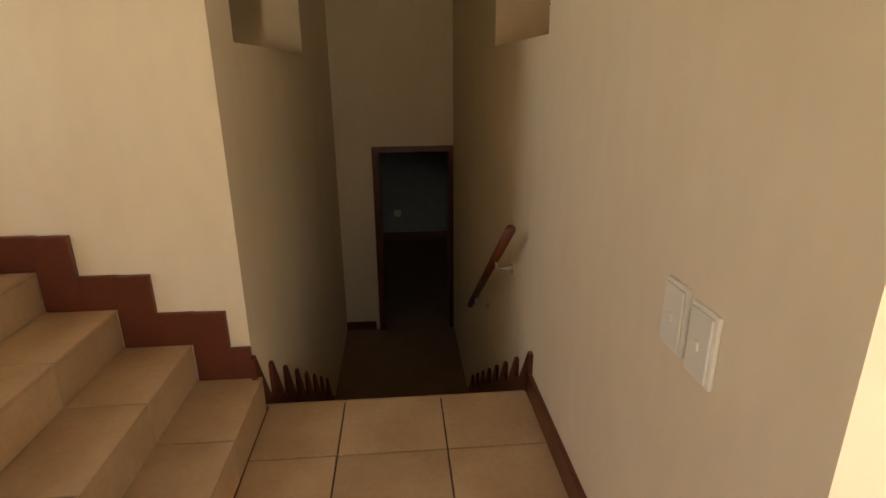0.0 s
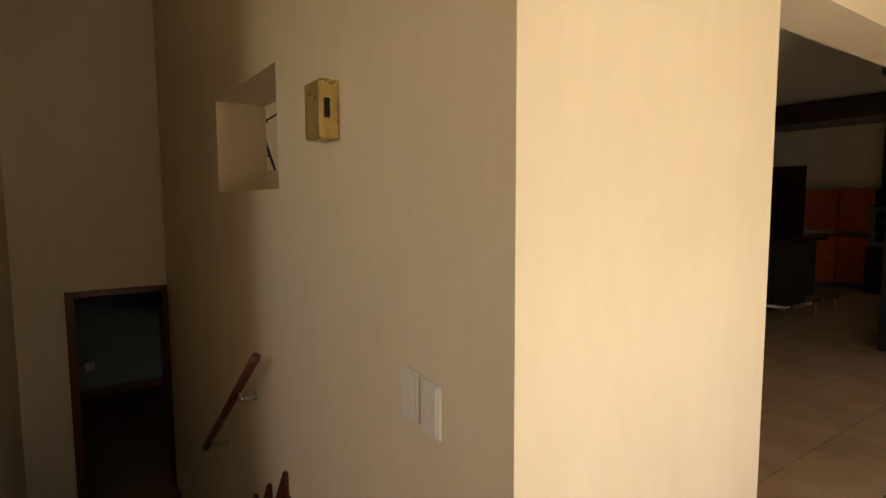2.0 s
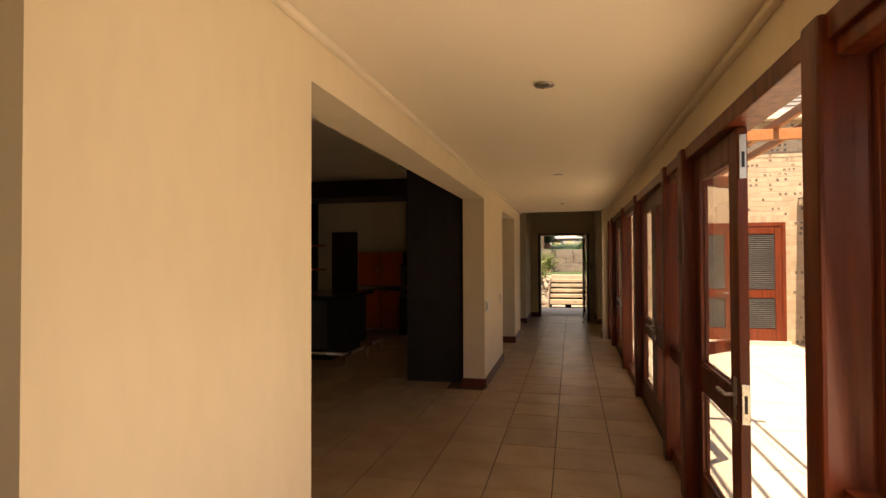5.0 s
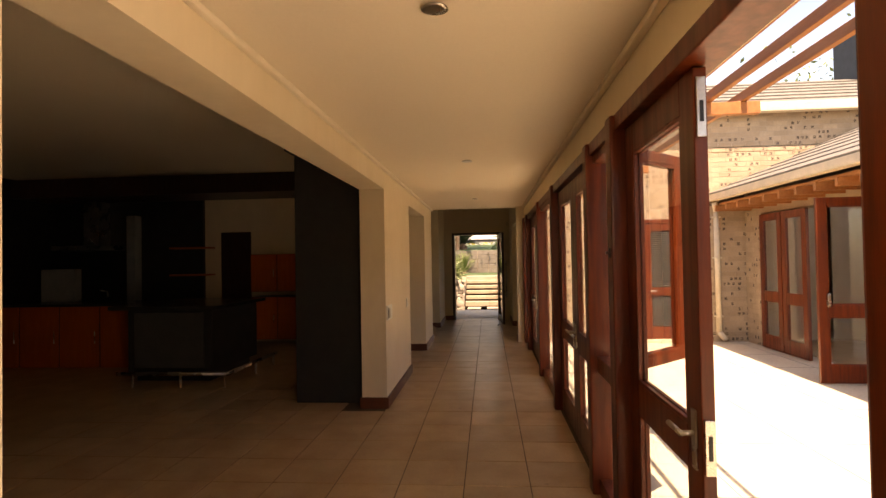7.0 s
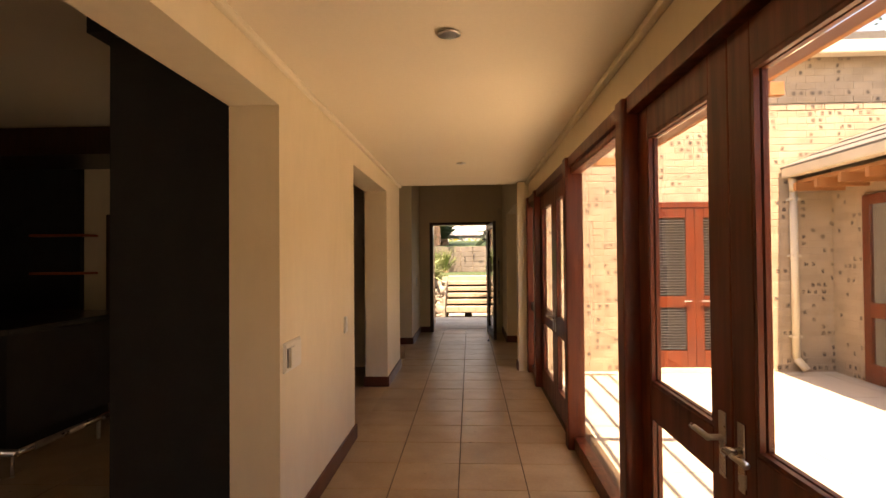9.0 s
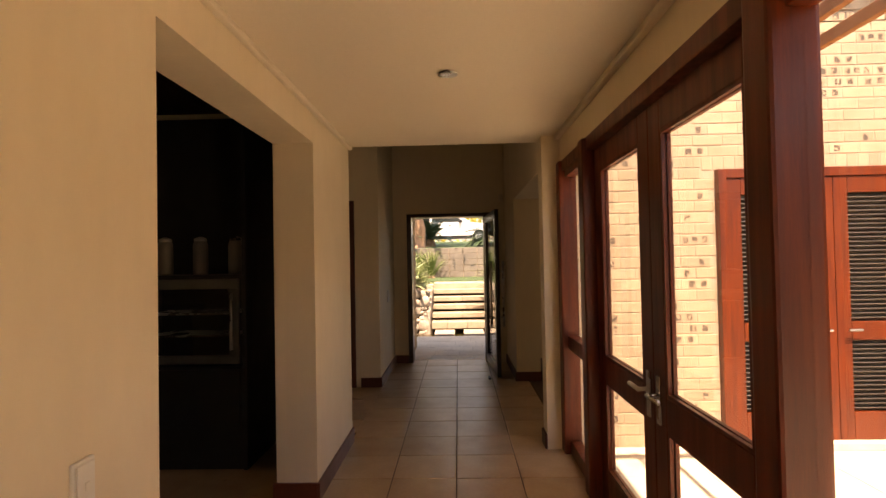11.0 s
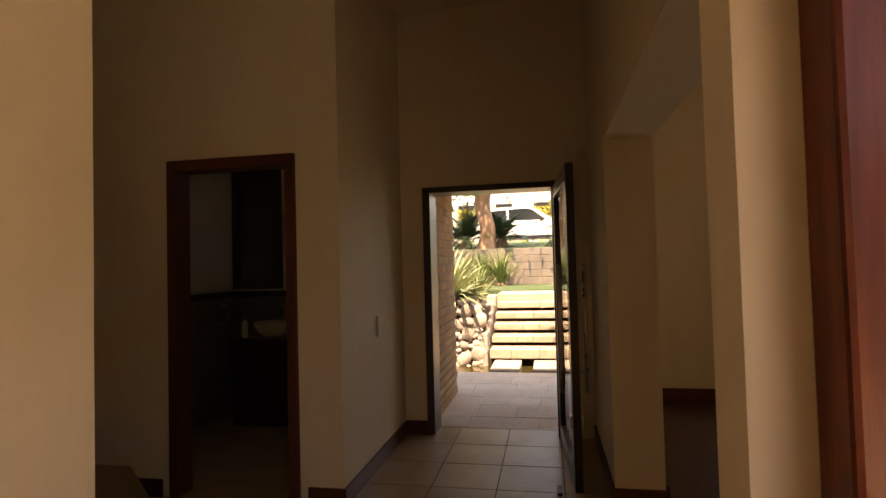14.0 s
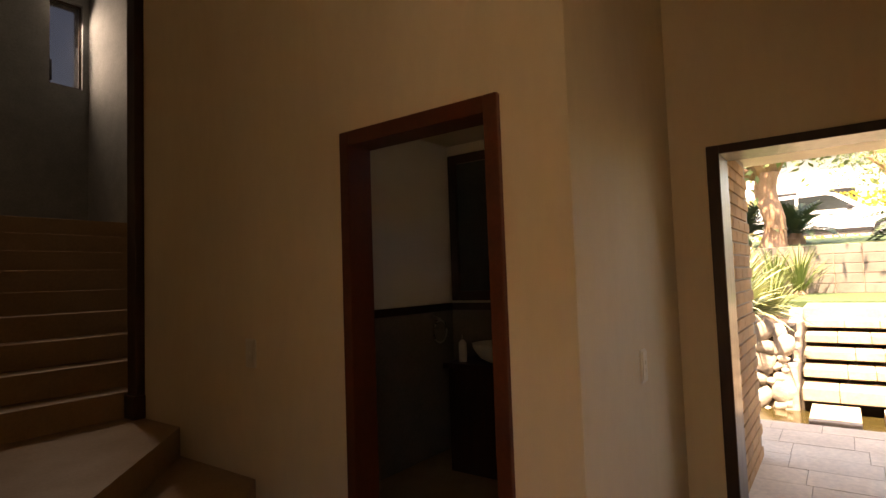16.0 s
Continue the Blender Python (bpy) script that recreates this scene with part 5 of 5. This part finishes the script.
# parked car
def car(at):
    """White estate-like pick-up seen from its side; nose towards -y."""
    x, y, z = at
    e = thing("parked_car", "white car parked on the driveway above the garden wall", "car", at)
    paint = material("white_car_paint", (0.78, 0.78, 0.76), 0.25, fine=200, bump=0, coat=0.6, col2=(0.76, 0.76, 0.74))
    dark = material("tinted_glass", (0.02, 0.025, 0.025), 0.08, fine=100, bump=0)

    def side(profile, half, name, mat, parent, bevel=0.04):
        bm = bmesh.new()
        lo = [bm.verts.new((x - half, y + a, z + b)) for a, b in profile]
        hi = [bm.verts.new((x + half, y + a, z + b)) for a, b in profile]
        bm.faces.new(lo)
        bm.faces.new(list(reversed(hi)))
        n = len(profile)
        for k in range(n):
            bm.faces.new((lo[k], hi[k], hi[(k + 1) % n], lo[(k + 1) % n]))
        bmesh.ops.recalc_face_normals(bm, faces=bm.faces)
        if bevel:
            bmesh.ops.bevel(bm, geom=list(bm.edges), offset=bevel, segments=2, affect="EDGES")
        return part(name, bm, mat, parent)

    body = side([(2.3, 0.45), (2.3, 0.95), (2.2, 1.05), (-1.0, 1.05), (-2.1, 0.92), (-2.35, 0.70), (-2.35, 0.40), (-1.95, 0.35), (1.9, 0.35)], 0.90, "body", paint, e, 0.06)
    side([(2.15, 1.03), (1.75, 1.62), (0.3, 1.68), (-0.2, 1.62), (-1.05, 1.04)], 0.78, "cabin", paint, e, 0.05)
    for prof in ([(1.85, 1.08), (1.60, 1.50), (0.95, 1.54), (0.95, 1.08)], [(0.85, 1.08), (0.85, 1.55), (0.10, 1.57), (-0.12, 1.52), (-0.72, 1.08)]):
        side(prof, 0.795, "side_window", dark, e, 0.0)
    for a in (1.45, -1.45):
        w = part("wheel", rod((x - 0.93, y + a, z + 0.34), (x + 0.93, y + a, z + 0.34), 0.34, seg=28), M_BLACK, e)
        part("rim", rod((x - 0.945, y + a, z + 0.34), (x - 0.93, y + a, z + 0.34), 0.21, seg=20), M_STEEL, w)
    part("sill", box(x - 0.92, y - 1.1, z + 0.30, x + 0.92, y + 1.1, z + 0.42, 0.02), M_BLACK, e)
    part("mirror", box(x - 1.05, y - 0.62, z + 1.02, x - 0.88, y - 0.45, z + 1.16, 0.03), M_BLACK, e)
    for a in (0.75, -0.1):
        part("door_handle", box(x - 0.925, y + a, z + 0.88, x - 0.90, y + a + 0.16, z + 0.91, 0.006), M_BLACK, e)
    part("headlight", box(x - 0.86, y - 2.37, z + 0.66, x - 0.5, y - 2.25, z + 0.80, 0.02), M_STEEL, e)


car((33.2, 0.15, 2.22))

# ---- floor tiles, placed one by one ----
tile_mesh = mesh_of("floor_tile", box(-0.2105, -0.2095, -0.006, 0.2105, 0.2095, 0.0, 0.0025), M_TILE)


def tiles(parent_name, label, x0, x1, y0, y1, px, py, ox, oy, skip=lambda x, y: False):
    base = tagged(part(parent_name, box(x0, y0, -0.0075, x1, y1, -0.0055), M_GROUT), label, "floor", kind="structure")
    for i in range(math.floor((x0 - ox) / px), math.ceil((x1 - ox) / px)):
        for j in range(math.floor((y0 - oy) / py), math.ceil((y1 - oy) / py)):
            ax, bx, ay, by = max(ox + i * px, x0), min(ox + (i + 1) * px, x1), max(oy + j * py, y0), min(oy + (j + 1) * py, y1)
            if bx - ax < 0.03 or by - ay < 0.03 or skip((ax + bx) / 2, (ay + by) / 2):
                continue
            if bx - ax > px - 0.002 and by - ay > py - 0.002:
                o = new("floor_tile", tile_mesh)
                o.parent = base
                o.matrix_basis = pose((ax + bx) / 2, (ay + by) / 2, random.uniform(-0.0006, 0.0006), random.uniform(-0.12, 0.12), random.uniform(-0.12, 0.12), 0)
            else:
                part("floor_tile", box(ax + 0.0035, ay + 0.0035, -0.006, bx - 0.0035, by - 0.0035, 0, 0.002), M_TILE, base)


tiles("floor_corridor", "large brown ceramic floor tiles with dark joints", -3.2, 13.925, -1.05, 0.661, 0.428, 0.426, 7.04, 0.235 - 0.426 * 3)
tiles("floor_landing_tiles", "large brown ceramic tiles of the landing", -0.735, 0.43, 0.65, 2.235, 0.428, 0.426, 0.03, 1.87 - 0.426 * 3)
tiles("floor_kitchen_tiles", "large brown ceramic tiles of the kitchen", 0.75, 6.9, 0.661, 3.6, 0.428, 0.426, 7.04, 0.235 - 0.426 * 3, lambda x, y: y < 0.9 and (x < 1.57 or x > 5.85))
structure("floor_kitchen_far", box(0.75, 3.6, -0.006, 10.38, 7.9, -0.001), M_TILE, "brown ceramic kitchen floor", "floor")
structure("floor_kitchen_side", box(6.9, 0.91, -0.006, 10.38, 3.6, -0.001), M_TILE, "brown ceramic kitchen floor", "floor")
structure("floor_opening", box(7.57, 0.65, -0.006, 9.27, 0.91, -0.001), M_TILE, "brown ceramic floor in the opening", "floor")
structure("floor_hall_side", box(10.6, 0.66, -0.006, 14.28, 2.7, -0.001), M_TILE, "brown ceramic hall floor", "floor")

# ---- courtyard bricks ----
COURSE, PITCH, HALF_Y, HALF_Z = 0.0858, 0.232, 0.1125, 0.0385


def brick_mesh(marks, half_y=HALF_Y, half_z=HALF_Z):
    """One brick facing -x, with burnt flecks at (y, z, half width, half height)."""
    me = mesh_of("brick", box(-0.012, -half_y, -half_z, 0.012, half_y, half_z, 0.004), M_BRICK)
    me.materials.append(M_FLECK)
    b2 = bmesh.new()
    b2.from_mesh(me)
    for cy, cz, w, h in marks:
        vs = cube_into(b2, -0.0128, cy - w, cz - h, -0.0105, cy + w, cz + h)
        for f in {f for v in vs for f in v.link_faces}:
            f.material_index = 1
    b2.to_mesh(me)
    b2.free()
    return me


BRICKS = [brick_mesh(()), brick_mesh(((-0.06, 0.003, 0.022, 0.023), (0.03, 0.0, 0.024, 0.025))), brick_mesh(((0.055, 0.0, 0.023, 0.024),)),
          brick_mesh(((-0.05, -0.003, 0.020, 0.025),)), brick_mesh(((-0.075, 0.0, 0.019, 0.024), (0.0, 0.002, 0.022, 0.022), (0.07, -0.002, 0.020, 0.024))),
          brick_mesh((), 0.0375, 0.052)]
WEIGHTS = (9, 2.4, 2.0, 2.0, 0.9)


def joined_bricks(parent, places):
    """Bricks too many to pick apart, in one mesh: places holds (kind, matrix)."""
    verts, faces, slots = [], [], []
    for kind, m in places:
        base = len(verts)
        verts += [m @ v.co for v in BRICKS[kind].vertices]
        for p in BRICKS[kind].polygons:
            faces.append([base + q for q in p.vertices])
            slots.append(p.material_index)
    me = bpy.data.meshes.new("brickwork")
    me.from_pydata(verts, [], faces)
    me.materials.append(M_BRICKWORK)
    me.materials.append(M_FLECK)
    for p, q in zip(me.polygons, slots):
        p.material_index = q
    o = new("brickwork", me)
    o.parent = parent
    tagged(o, kind="stuff")


rnd = random.Random(77)
bwall = bpy.data.objects["wall_courtyard_brick"]
far_places = []
for r_ in range(46):
    z = 0.02 + COURSE * r_
    for k in range(36):
        y = -1.37 - PITCH * k + (PITCH / 2 if r_ % 2 else 0)
        if y < -5.1 and z < 2.3 or y > -1.36:
            continue
        a, b = y - HALF_Y, y + HALF_Y
        if z < 2.2:
            near, far = (-2.225, -3.955) if z < 2.05 else (-2.12, -4.02)
            if y > -3.09:
                a = max(a, near)
            else:
                b = min(b, far)
        if b - a < 0.04:
            continue
        kind = rnd.choices(range(5), WEIGHTS)[0] if b - a > 0.2 else 0
        m = pose(10.2585 + rnd.uniform(-0.001, 0.001), (a + b) / 2, z) @ Matrix.Diagonal((1, (b - a) / (2 * HALF_Y), 1, 1))
        if y > -2.3:
            o = new("brick", BRICKS[kind])
            o.parent = bwall
            o.matrix_basis = m
        else:
            far_places.append((kind, m))
for k in range(22):
    far_places.append((5, pose(10.2585, -2.17 - 0.0855 * k, 2.155)))
joined_bricks(bwall, far_places)
wing = bpy.data.objects["wall_wing"]
joined_bricks(wing, [(rnd.choices(range(5), WEIGHTS)[0], Matrix.Translation((9.83 + PITCH * k + (PITCH / 2 if r_ % 2 else 0), -4.8085, 0.0 + COURSE * r_)) @ Matrix.Rotation(radians(-90), 4, "Z"))
                     for r_ in range(26) for k in range(2)])
